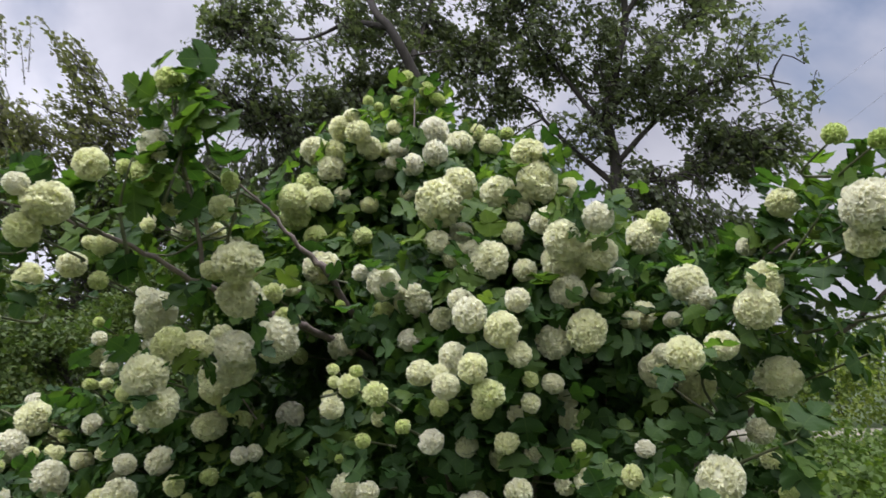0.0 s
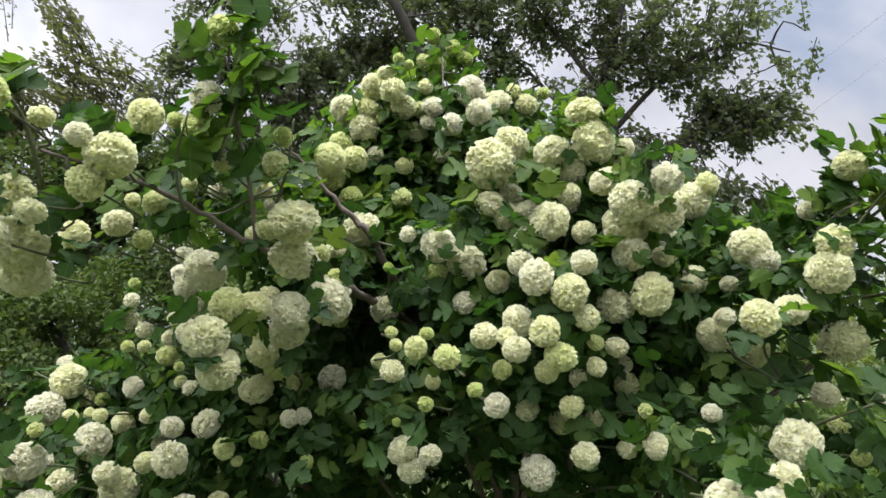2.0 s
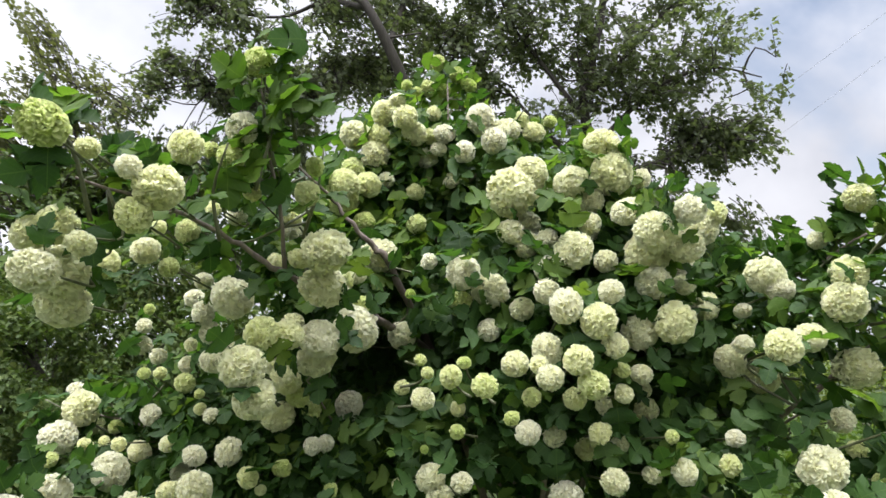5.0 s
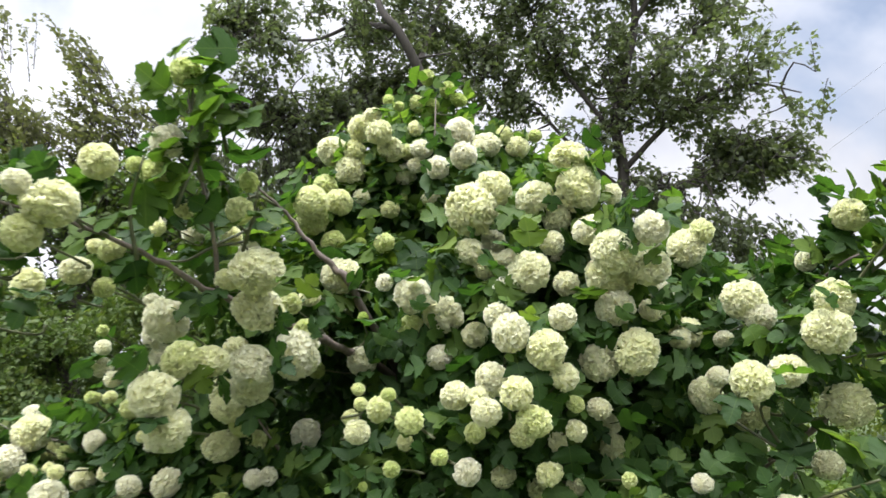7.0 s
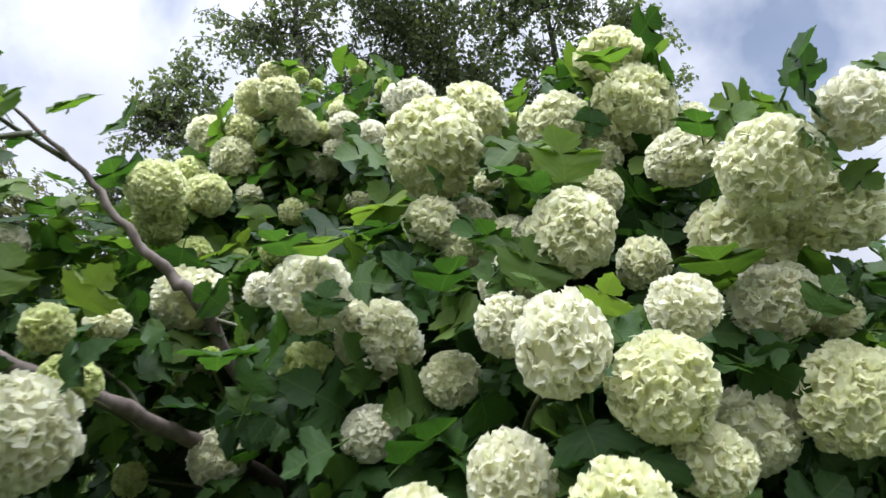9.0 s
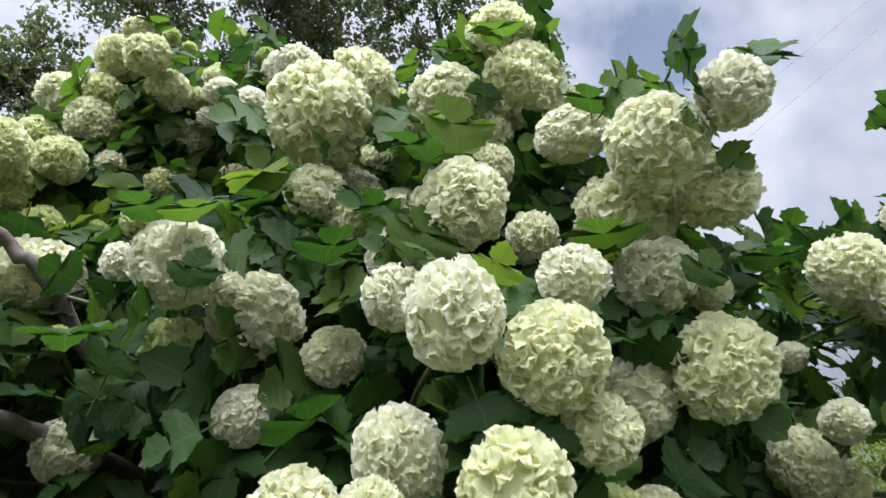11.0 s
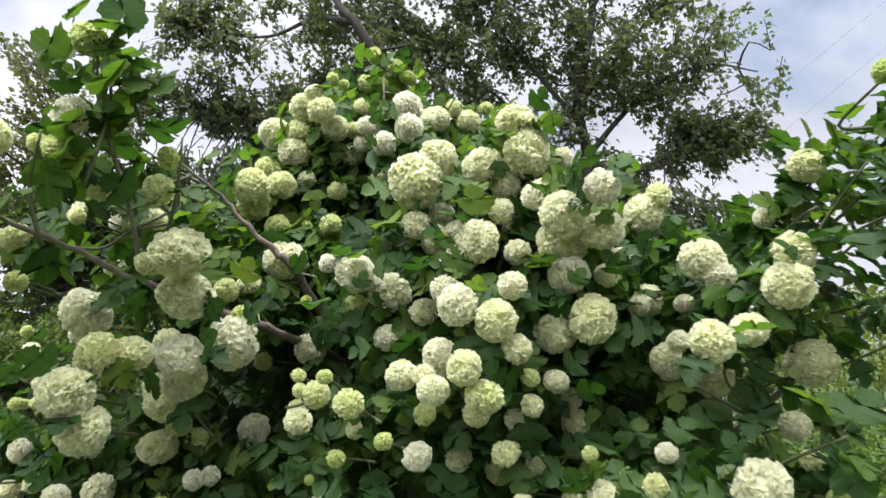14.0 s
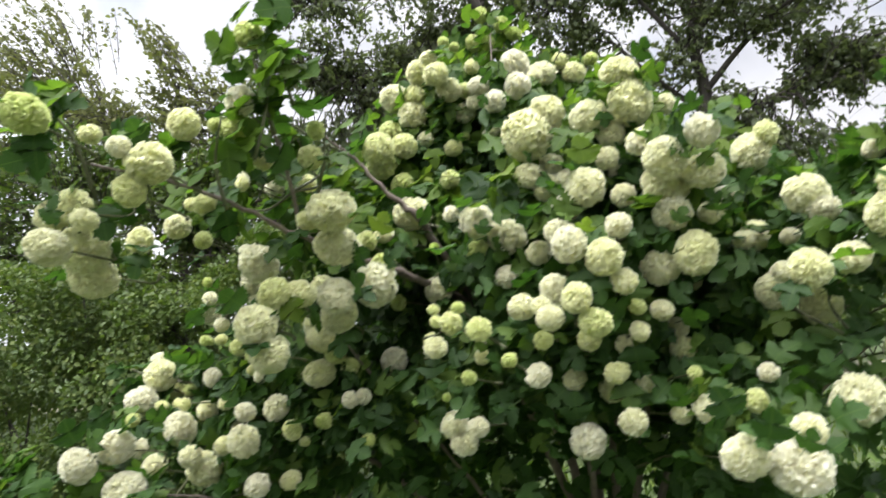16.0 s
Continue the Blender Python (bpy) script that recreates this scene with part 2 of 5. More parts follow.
def tube(points, radii, sides=7):
    """Vertices and faces of a tapered tube along the points."""
    points = np.asarray(points, dtype=float)
    radii = np.broadcast_to(np.asarray(radii, dtype=float), (len(points),))
    verts, faces = [], []
    along = np.gradient(points, axis=0)
    along /= np.linalg.norm(along, axis=1)[:, None] + 1e-9
    ref = np.array([0.31, 0.87, 0.38])
    for p, t, r in zip(points, along, radii):
        u = np.cross(t, ref)
        u /= np.linalg.norm(u) + 1e-9
        w = np.cross(t, u)
        for k in range(sides):
            a = 2 * math.pi * k / sides
            verts.append(p + r * (math.cos(a) * u + math.sin(a) * w))
    for i in range(len(points) - 1):
        for k in range(sides):
            a, b = i * sides + k, i * sides + (k + 1) % sides
            faces.append((a, b, b + sides, a + sides))
    faces.append(tuple(range(sides))[::-1])
    faces.append(tuple(len(verts) - sides + k for k in range(sides)))
    return verts, faces


def gather(pieces):
    verts, faces, n = [], [], 0
    for v, f in pieces:
        verts.extend(v)
        faces.extend(tuple(i + n for i in q) for q in f)
        n += len(v)
    return np.array(verts), faces


def turns(forward, normal):
    """Rotation matrices whose y is forward and whose z is close to normal."""
    y = forward / (np.linalg.norm(forward, axis=1)[:, None] + 1e-9)
    x = np.cross(y, normal)
    x /= np.linalg.norm(x, axis=1)[:, None] + 1e-9
    z = np.cross(x, y)
    return np.stack([x, y, z], axis=2)


def scattered(name, shape, where, turn, size, mat):
    """One mesh of many copies of a small shape (vertices, triangles, uv)."""
    v, f, uv = shape
    n = len(where)
    verts = np.einsum("nij,vj->nvi", turn, v) * np.asarray(size).reshape(-1, 1, 1) + where[:, None, :]
    faces = f[None] + (np.arange(n) * len(v))[:, None, None]
    return mesh_of(name, verts.reshape(-1, 3), faces.reshape(-1, f.shape[1]), mat, np.tile(uv, (n, 1)))


def lobed_leaf(curl=0.25, fold=0.3, skew=0.0, teeth=True):
    """A three-lobed, toothed leaf one unit long, its stalk at the origin, pointing along y."""
    half = [(0.08, -0.02), (0.24, -0.05), (0.36, 0.02), (0.40, 0.10), (0.50, 0.12), (0.52, 0.21), (0.63, 0.27), (0.63, 0.38), (0.78, 0.53), (0.62, 0.53), (0.56, 0.60),
            (0.45, 0.54), (0.35, 0.55), (0.21, 0.47), (0.25, 0.60), (0.37, 0.67), (0.34, 0.77), (0.38, 0.86), (0.26, 0.89), (0.22, 0.98), (0.12, 1.0)]
    if not teeth:
        half = [(0.20, -0.03), (0.45, 0.12), (0.76, 0.52), (0.46, 0.54), (0.22, 0.48), (0.36, 0.74), (0.24, 0.93)]
    mid = [(0, 0.0), (0, 0.28), (0, 0.52), (0, 0.75), (0, 1.08)]
    if not teeth:
        mid = [(0, 0.0), (0, 0.28), (0, 0.55), (0, 1.1)]
    verts, uv, faces = [], [], []
    for x, y in mid:
        verts.append((x, y))
    for s in (1, -1):
        for x, y in half:
            verts.append((s * x, y))
    flat = np.array(verts)
    m, h = len(mid), len(half)
    for side in range(2):
        o = m + side * h
        k = 0
        chain = [o + i for i in range(h)] + [m - 1]
        for a, b in zip(chain, chain[1:]):
            top = (flat[a][1] + flat[b][1]) / 2
            while k < m - 2 and abs(flat[k + 1][1] - top) < abs(flat[k][1] - top):
                faces.append((k, a, k + 1) if side == 0 else (k, k + 1, a))
                k += 1
            faces.append((k, a, b) if side == 0 else (k, b, a))
    x, y = flat[:, 0] + skew * flat[:, 1] ** 2, flat[:, 1]
    z = fold * np.abs(x) - 0.5 * x * x - curl * y * y + 0.05 * np.sin(9 * x + 7 * y) + 0.07 * np.abs(x) * np.sin(13 * y + 2 + 4 * skew)
    v, uv = np.stack([x, y, z], 1), np.stack([flat[:, 0] * 0.75 + 0.5, flat[:, 1]], 1)
    if teeth:
        o = len(v)
        v = np.concatenate([v + (0, 0.38, 0), [(0.02, 0, 0.08), (-0.02, 0, 0.08), (0.018, 0.42, 0.01), (-0.018, 0.42, 0.01), (0, 0.2, -0.01), (0, 0.42, -0.02)]])
        uv = np.concatenate([uv, np.tile((0.5, 0.3), (6, 1))])
        faces += [(o, o + 2, o + 1), (o + 1, o + 2, o + 3), (o, o + 4, o + 2), (o + 4, o + 5, o + 2), (o + 1, o + 3, o + 4), (o + 4, o + 3, o + 5)]
    return v, np.array(faces), uv


def maple_leaf():
    """A small three-pointed leaf, one unit long, for crowns far off."""
    v = np.array([(0, 0, 0), (0.52, 0.40, 0.03), (0.28, 0.58, -0.02), (0, 1.0, -0.3), (-0.28, 0.58, -0.02), (-0.52, 0.40, 0.03)], dtype=float)
    f = np.array([(0, 1, 2), (0, 2, 3), (0, 3, 4), (0, 4, 5)])
    return v, f, np.stack([v[:, 0] + 0.5, v[:, 1]], 1)


def plain_leaf(wide=0.32, curl=0.3):
    """A pointed leaf of eight triangles, one unit long."""
    v = np.array([(0, 0, 0), (wide, 0.3, 0.08), (wide * 0.8, 0.62, 0.05), (0, 1, -curl), (-wide * 0.8, 0.62, 0.05), (-wide, 0.3, 0.08), (0, 0.45, -0.06)], dtype=float)
    f = np.array([(0, 1, 6), (1, 2, 6), (2, 3, 6), (3, 4, 6), (4, 5, 6), (5, 0, 6)])
    return v, f, np.stack([v[:, 0] + 0.5, v[:, 1]], 1)


def unit(v):
    return v / (np.linalg.norm(v, axis=-1)[..., None] + 1e-9)


# ---- ground ----
def ground():
    n, reach = 90, 900.0
    s = np.linspace(-1, 1, n)
    g = np.sign(s) * np.abs(s) ** 4 * reach
    x, y = np.meshgrid(g, g + 3)
    z = np.array([[0.05 * noise.noise((a * 0.35, b * 0.35, 0)) for a, b in zip(r, q)] for r, q in zip(x, y)])
    z -= 0.06
    i = np.arange(n * n).reshape(n, n)
    f = np.stack([i[:-1, :-1], i[:-1, 1:], i[1:, 1:], i[1:, :-1]], -1).reshape(-1, 4)
    ob = new("ground", mesh_of("ground", np.stack([x, y, z], -1).reshape(-1, 3), f, GROUND))
    tagged(ob, "rough green garden lawn with low weeds", "ground", "", "structure")
    a = np.linspace(-40, 60, 60)
    line = 14.2 + 0.5 * np.sin(a * 0.11)
    edge = 0.08 * np.sin(a * 3.1)
    v = np.concatenate([np.stack([a, line - 0.8 + edge, 0 * a + 0.02], 1), np.stack([a, line, 0 * a + 0.05], 1), np.stack([a, line + 0.8 - edge, 0 * a + 0.02], 1), np.stack([a, line - 0.85, 0 * a - 0.2], 1), np.stack([a, line + 0.85, 0 * a - 0.2], 1)])
    k = len(a)
    f = []
    for p, q in ((3, 0), (0, 1), (1, 2), (2, 4)):
        f += [(p * k + j, p * k + j + 1, q * k + j + 1, q * k + j) for j in range(k - 1)]
    path = new("garden_path", mesh_of("garden_path", v, f, GRAVEL))
    tagged(path, "pale trodden gravel path across the garden", "path", "", "structure")


ground()


# ---- trees behind ----
def tree(name, label, trunk, limbs, blobs, leaf, shape, count, size, lean, thick=0.13, droop=0.5, twig_length=0.55, wind=(0.5, 0, 0), leaves=(10, 18), tight=0.05, airy=-0.08):
    """A tree: a tapered trunk, limbs given as lines, twigs into the clumps of the crown, and leaves along the twigs."""
    base = trunk[0]
    thing = empty(name, label, "tree", base)
    shift = np.array(base)
    line = smooth_line(trunk)
    v, f = tube(line - shift, np.linspace(thick, thick * 0.25, len(line)), 9)
    placed("trunk", mesh_of("trunk", v, f, BARK), thing)
    bones = [line]
    for l in limbs:
        l = smooth_line(l)
        bones.append(l)
        v, f = tube(l - shift, np.linspace(thick * 0.42, thick * 0.08, len(l)), 7)
        placed("limb", mesh_of("limb", v, f, BARK), thing)
    skeleton = np.concatenate([b[len(b) // 3:] for b in bones])
    volume = np.array([b[3] ** 2 for b in blobs])
    pick = RNG.choice(len(blobs), count, p=volume / volume.sum())
    blobs = np.array(blobs)
    d = unit(RNG.normal(size=(count, 3)))
    ends = blobs[pick, :3] + d * (blobs[pick, 3] * RNG.uniform(0.35, 1.05, count) ** 0.6)[:, None] * (1, 0.8, 1)
    gap = np.array([noise.noise((p[0] * 0.9, p[1] * 0.4, p[2] * 0.9)) + 0.7 * noise.noise((p[0] * 2.3, p[1] * 0.8, p[2] * 2.3)) for p in ends])
    ends = ends[gap > airy]
    twigs, spots, ways = [], [], []
    for k, end in enumerate(ends):
        near = skeleton[np.argmin(np.linalg.norm(skeleton - end, axis=1) + 0.4 * np.maximum(0, skeleton[:, 2] - end[2]))]
        way = unit(end - near + np.array(wind) * 0.6 + RNG.normal(size=3) * 0.25)
        start = end - way * twig_length * RNG.uniform(0.7, 1.3)
        bend = (start + end) / 2 + np.array([0, 0, 0.12 * twig_length])
        tip = end + np.array([0, 0, -droop * 0.3 * twig_length])
        twigs.append(tube(smooth_line([start, bend, tip], 2), np.array([0.010, 0.008, 0.006, 0.005, 0.003]), 3))
        if k % 12 == 0 and np.linalg.norm(near - start) < 1.1:
            mid = (near + start) / 2 + RNG.normal(size=3) * 0.12
            twigs.append(tube(smooth_line([near, mid, start], 2), np.array([0.020, 0.016, 0.013, 0.010, 0.007]), 4))
        m = int(RNG.integers(*leaves))
        u = RNG.uniform(0.1, 1.0, m)[:, None]
        spots.append(start * (1 - u) ** 2 + 2 * bend * u * (1 - u) + tip * u * u + RNG.normal(size=(m, 3)) * tight)
        ways.append(np.tile(way, (m, 1)))
    v, f = gather(twigs)
    placed("twig_mass", mesh_of("twig_mass", v - shift, f, BARK), thing, "", "stuff")
    where, ways = np.concatenate(spots), np.concatenate(ways)
    k = len(where)
    forward = ways * 0.7 + RNG.normal(size=(k, 3)) * 0.55 + np.array([0, 0, -droop]) + np.array(wind)
    facing = RNG.normal(size=(k, 3)) * 0.6 + (0, -0.2, 1.0)
    placed("crown", scattered("crown", shape, where - shift, turns(forward, facing), size * RNG.uniform(0.65, 1.25, k), leaf), thing, "", "stuff")
    return thing


BROAD = maple_leaf()
NARROW = plain_leaf(0.24, 0.35)
OVAL = plain_leaf(0.36, 0.25)

tree("maple_tree", "tall dark green maple tree with drooping leaves",
     [(3.0, 10.3, -0.1), (2.95, 10.2, 2.4), (2.73, 10.10, 4.08), (2.75, 10.10, 4.74), (2.65, 10.10, 5.62), (2.89, 10.10, 6.62), (3.04, 10.10, 7.66), (2.73, 10.10, 10.42), (2.00, 10.10, 12.81)],
     [[(2.77, 10.10, 4.74), (3.27, 9.90, 5.29), (3.87, 9.70, 5.78), (4.61, 9.50, 5.97), (5.33, 9.40, 5.78)],
      [(2.65, 10.10, 5.62), (3.14, 9.90, 6.12), (3.76, 9.70, 6.81), (4.51, 9.60, 7.54)],
      [(2.74, 10.10, 4.64), (3.22, 9.90, 4.39), (3.87, 9.70, 4.51), (4.73, 9.60, 4.84)],
      [(2.70, 10.10, 5.23), (2.10, 10.30, 6.21), (1.47, 10.40, 7.21), (1.10, 10.40, 8.52)],
      [(2.75, 10.10, 4.36), (2.06, 10.30, 5.10), (1.35, 10.50, 6.00), (0.58, 10.50, 6.63)],
      [(2.97, 10.10, 7.24), (3.54, 9.90, 8.16), (4.14, 9.80, 9.04)]],
     [(4.14, 9.60, 6.26, 1.47), (3.18, 9.90, 6.92, 1.50), (4.80, 9.50, 5.18, 0.86), (3.78, 9.70, 4.52, 1.02), (1.65, 10.30, 7.15, 1.62), (1.82, 10.40, 5.75, 1.26), (0.67, 10.50, 6.42, 1.19), (2.58, 10.10, 9.29, 2.22)]
     + [(4.24, 9.90, 8.58, 1.21), (1.34, 10.30, 10.38, 2.33), (2.90, 10.20, 11.45, 1.98), (0.33, 10.40, 12.54, 2.46), (5.25, 9.40, 5.78, 0.59), (3.83, 9.70, 3.88, 0.87), (4.68, 9.60, 4.21, 0.80), (5.29, 9.50, 4.81, 0.58), (3.21, 9.90, 4.21, 0.64), (4.35, 9.80, 3.36, 0.74), (3.54, 10.00, 3.22, 0.73), (5.20, 9.70, 3.69, 0.57), (5.01, 9.60, 4.48, 0.77), (4.53, 9.70, 3.97, 0.75), (4.78, 9.80, 3.36, 0.66), (3.47, 9.75, 5.12, 0.62), (4.36, 9.70, 5.30, 0.66), (2.72, 9.90, 5.40, 0.6), (5.0, 9.60, 4.95, 0.5), (5.0, 9.60, 6.05, 0.62)],
     TREE_LEAF, BROAD, 4700, 0.088, 0, leaves=(13, 21), airy=-0.10)

tree("maple_tree", "tall dark green maple tree with a leaning trunk",
     [(0.3, 10.2, -0.1), (0.2, 10.0, 2.5), (0.0, 9.8, 4.2), (-0.28, 9.50, 5.40), (-0.58, 9.30, 6.10), (-0.89, 9.20, 6.67), (-1.23, 9.40, 7.27), (-1.78, 10.60, 9.72), (-1.61, 10.60, 11.89)],
     [[(-0.89, 9.20, 6.67), (-1.70, 10.40, 7.45), (-2.46, 10.30, 7.08), (-3.52, 10.20, 7.14)],
      [(-0.51, 10.60, 6.37), (-1.47, 10.40, 5.87), (-2.41, 10.30, 5.63), (-3.45, 10.20, 5.80)],
      [(-0.58, 9.30, 6.10), (-0.32, 10.70, 7.83), (-0.11, 10.70, 9.42), (-0.21, 10.70, 11.60)]],
     [(-2.28, 10.40, 6.71, 1.42), (-3.37, 10.40, 6.93, 1.04), (-3.94, 10.40, 7.36, 0.64), (-3.72, 10.40, 7.90, 0.65), (-3.12, 10.60, 9.03, 0.80), (-3.53, 10.40, 6.09, 0.91), (-0.92, 10.60, 7.34, 1.35)]
     + [(-1.66, 10.60, 8.68, 1.54), (-2.28, 10.60, 5.44, 1.18), (-3.34, 10.60, 5.14, 0.90), (-0.54, 10.80, 9.86, 2.10), (-1.09, 10.80, 12.08, 2.20), (-1.12, 10.80, 5.93, 1.10), (-0.22, 10.70, 6.62, 1.01), (-3.12, 10.60, 4.43, 0.88), (-3.82, 10.60, 4.84, 0.80), (-2.39, 10.60, 4.43, 0.77), (-3.96, 10.60, 3.94, 0.79), (-4.03, 10.40, 6.30, 0.62), (-4.21, 10.50, 5.47, 0.72), (-3.69, 10.40, 5.43, 0.70), (-2.89, 10.4, 5.09, 0.7), (-3.6, 10.4, 4.4, 0.75), (-4.4, 10.4, 4.45, 0.7), (-2.4, 10.4, 5.8, 0.7), (-4.75, 10.4, 5.6, 0.6), (-4.8, 10.4, 4.9, 0.7), (-4.25, 10.2, 6.9, 0.5), (-4.4, 10.3, 6.0, 0.55), (-3.6, 10.2, 7.1, 0.55)],
     TREE_LEAF, BROAD, 3800, 0.088, 0, leaves=(13, 21), airy=-0.07)

tree("garden_tree", "tree with upright shoots against the bright sky",
     [(-5.6, 9.6, -0.1), (-5.6, 9.6, 2.2), (-5.7, 9.5, 4.0), (-5.6, 9.5, 5.6)],
     [[(-5.6, 9.6, 2.5), (-6.3, 9.4, 3.8), (-7.0, 9.3, 5.2)], [(-5.65, 9.55, 3.0), (-5.1, 9.5, 4.2), (-4.9, 9.4, 5.4)]],
     [(-6.48, 9.40, 5.77, 0.94), (-5.48, 9.40, 5.58, 0.60), (-7.60, 9.40, 6.16, 1.44), (-6.63, 9.40, 4.76, 1.12), (-5.56, 9.40, 4.57, 0.78), (-8.54, 9.40, 5.23, 2.15), (-6.11, 9.40, 6.53, 0.42), (-6.94, 9.40, 6.73, 0.44), (-5.26, 9.70, 4.29, 0.58)],
     FAR_LEAF, OVAL, 1250, 0.085, 0, 0.10, 0.05, 1.15, (-0.75, 0, 0.85), (22, 36), 0.035, -0.02)

tree("garden_tree", "dense dark tree behind the garden shrubs",
     [(-4.6, 8.4, -0.1), (-4.6, 8.4, 1.6), (-4.5, 8.4, 3.0)],
     [[(-4.6, 8.4, 1.0), (-5.4, 8.3, 2.0), (-6.0, 8.2, 2.8)], [(-4.6, 8.4, 1.3), (-3.9, 8.3, 2.2), (-3.2, 8.2, 3.0)], [(-4.6, 8.4, 1.1), (-3.6, 8.4, 1.9), (-2.6, 8.5, 2.5), (-2.0, 8.5, 3.2)]],
     [(-4.92, 8.20, 3.33, 0.92), (-5.72, 8.20, 3.19, 1.04), (-6.77, 8.20, 3.19, 1.56), (-4.23, 8.40, 3.76, 0.66), (-4.23, 8.40, 2.84, 0.81), (-5.02, 8.40, 2.46, 1.01), (-6.19, 8.40, 2.17, 1.43), (-3.54, 8.50, 3.16, 0.72), (-3.02, 8.60, 2.86, 0.71), (-3.85, 8.6, 3.2, 0.6), (-3.6, 8.6, 3.7, 0.5), (-2.9, 8.6, 3.6, 0.5)],
     SHRUB_LEAF, OVAL, 4300, 0.080, 0, 0.09, 0.3, 0.45, (0.3, 0, 0), (10, 18), 0.05, -0.2)


def shrub(name, label, base, blobs, leaf, shape, count, size, category="shrub"):
    """A dense shrub: stems from the ground, twigs and small leaves over rounded clumps."""
    thing = empty(name, label, category, base)
    shift = np.array(base)
    stems = []
    for x, y, z, r in blobs:
        for _ in range(3):
            end = np.array([x, y, z]) + RNG.normal(size=3) * r * 0.35
            foot = np.array([x, y, shift[2]]) + RNG.normal(size=3) * (0.2 * r, 0.2 * r, 0)
            mid = (end + foot) / 2 + RNG.normal(size=3) * 0.1 * r
            stems.append(tube(smooth_line([foot, mid, end], 3), np.linspace(0.02, 0.005, 7), 5))
    v, f = gather(stems)
    placed("stem_mass", mesh_of("stem_mass", v - shift, f, BARK), thing, "", "stuff")
    blobs = np.array(blobs)
    volume = blobs[:, 3] ** 2
    pick = RNG.choice(len(blobs), count, p=volume / volume.sum())
    d = unit(RNG.normal(size=(count, 3)))
    r = RNG.uniform(0.45, 1.0, count) ** 0.5
    where = blobs[pick, :3] + d * (blobs[pick, 3] * r)[:, None]
    lump = np.array([noise.noise((p[0] * 2.3, p[1] * 2.3, p[2] * 2.3)) for p in where])
    where = where + d * (lump * 0.25)[:, None]
    keep = (lump > -0.25) & (where[:, 2] > 0.02)
    where, d = where[keep], d[keep]
    k = len(where)
    forward = d * 0.6 + RNG.normal(size=(k, 3)) * 0.6 + (0.1, 0, -0.25)
    facing = d * 0.6 + RNG.normal(size=(k, 3)) * 0.5 + (0, 0, 0.8)
    placed("foliage", scattered("foliage", shape, where - shift, turns(forward, facing), size * RNG.uniform(0.6, 1.3, k), leaf), thing, "", "stuff")
    return thing


shrub("garden_shrub", "dense dark green shrub with small leaves", (-3.6, 5.4, -0.06),
      [(-3.5, 5.2, 0.6, 0.8), (-3.3, 5.3, 1.3, 0.7), (-4.1, 5.2, 1.0, 0.9), (-3.9, 5.3, 1.8, 0.6), (-2.9, 5.5, 0.7, 0.6), (-4.6, 5.0, 1.6, 0.7)], SHRUB_LEAF, OVAL, 38000, 0.047)
shrub("garden_shrub", "feathery olive green shrub with narrow leaves", (-2.3, 6.0, -0.06),
      [(-2.3, 6.0, 0.7, 0.7), (-2.2, 6.1, 1.5, 0.6), (-2.9, 6.2, 1.6, 0.6), (-2.6, 6.2, 2.2, 0.4), (-1.6, 6.2, 1.0, 0.6)], SHRUB_LEAF, NARROW, 32000, 0.064)
shrub("garden_shrub", "low dark shrub under the trees", (-0.6, 7.5, -0.06),
      [(-0.6, 7.5, 0.7, 0.8), (0.4, 7.6, 0.8, 0.8), (1.4, 7.6, 0.6, 0.7), (2.2, 8.4, 1.1, 0.8), (-0.2, 7.8, 1.6, 0.6), (1.0, 8.0, 1.7, 0.7)], SHRUB_LEAF, OVAL, 7000, 0.08)
shrub("garden_shrub", "loose green shrub beyond the path", (11.0, 16.6, -0.06),
      [(9.6, 16.4, 0.9, 1.0), (11.0, 16.8, 1.1, 1.1), (12.6, 16.2, 1.0, 1.1), (14.0, 16.0, 1.2, 1.2), (10.2, 17.2, 1.7, 0.7), (13.2, 16.6, 2.0, 0.6), (15.6, 15.6, 0.9, 1.1), (11.8, 17.0, 2.4, 0.7)], SPRING_LEAF, OVAL, 7000, 0.12)
shrub("garden_shrub", "dark green shrub beyond the path", (6.4, 17.4, -0.06),
      [(5.0, 17.4, 0.9, 1.0), (6.4, 17.6, 1.0, 1.1), (7.8, 17.2, 1.1, 0.9), (8.6, 17.8, 1.2, 0.8), (6.9, 17.9, 1.7, 0.7), (3.6, 17.6, 1.2, 1.2)], SHRUB_LEAF, OVAL, 7000, 0.12)
shrub("garden_shrub", "tall far shrubbery at the end of the garden", (16.0, 26.0, -0.06),
      [(8.0, 28.0, 2.2, 2.4), (11.5, 27.0, 2.0, 2.2), (15.0, 26.5, 1.9, 2.1), (18.0, 25.0, 2.0, 2.2), (21.0, 23.5, 1.7, 2.1), (24.0, 22.0, 1.8, 2.2), (4.0, 28.0, 2.4, 2.6), (28.0, 19.0, 2.0, 2.4), (6.0, 28.0, 1.0, 1.8), (13.0, 26.5, 1.0, 1.8), (19.5, 24.0, 1.0, 1.8)], SHRUB_LEAF, OVAL, 15000, 0.24)
shrub("garden_shrub", "tall hedge closing the garden beside the lawn", (-9.0, 12.0, -0.06),
      [(-4.0, 14.0, 1.4, 1.6), (-7.0, 13.0, 1.5, 1.7), (-10.0, 11.0, 1.6, 1.8), (-12.0, 8.0, 1.6, 1.8), (-1.0, 15.0, 1.4, 1.6), (-13.0, 4.0, 1.6, 1.8)], SHRUB_LEAF, OVAL, 14000, 0.16)
clumps = []
spread = np.random.default_rng(21)
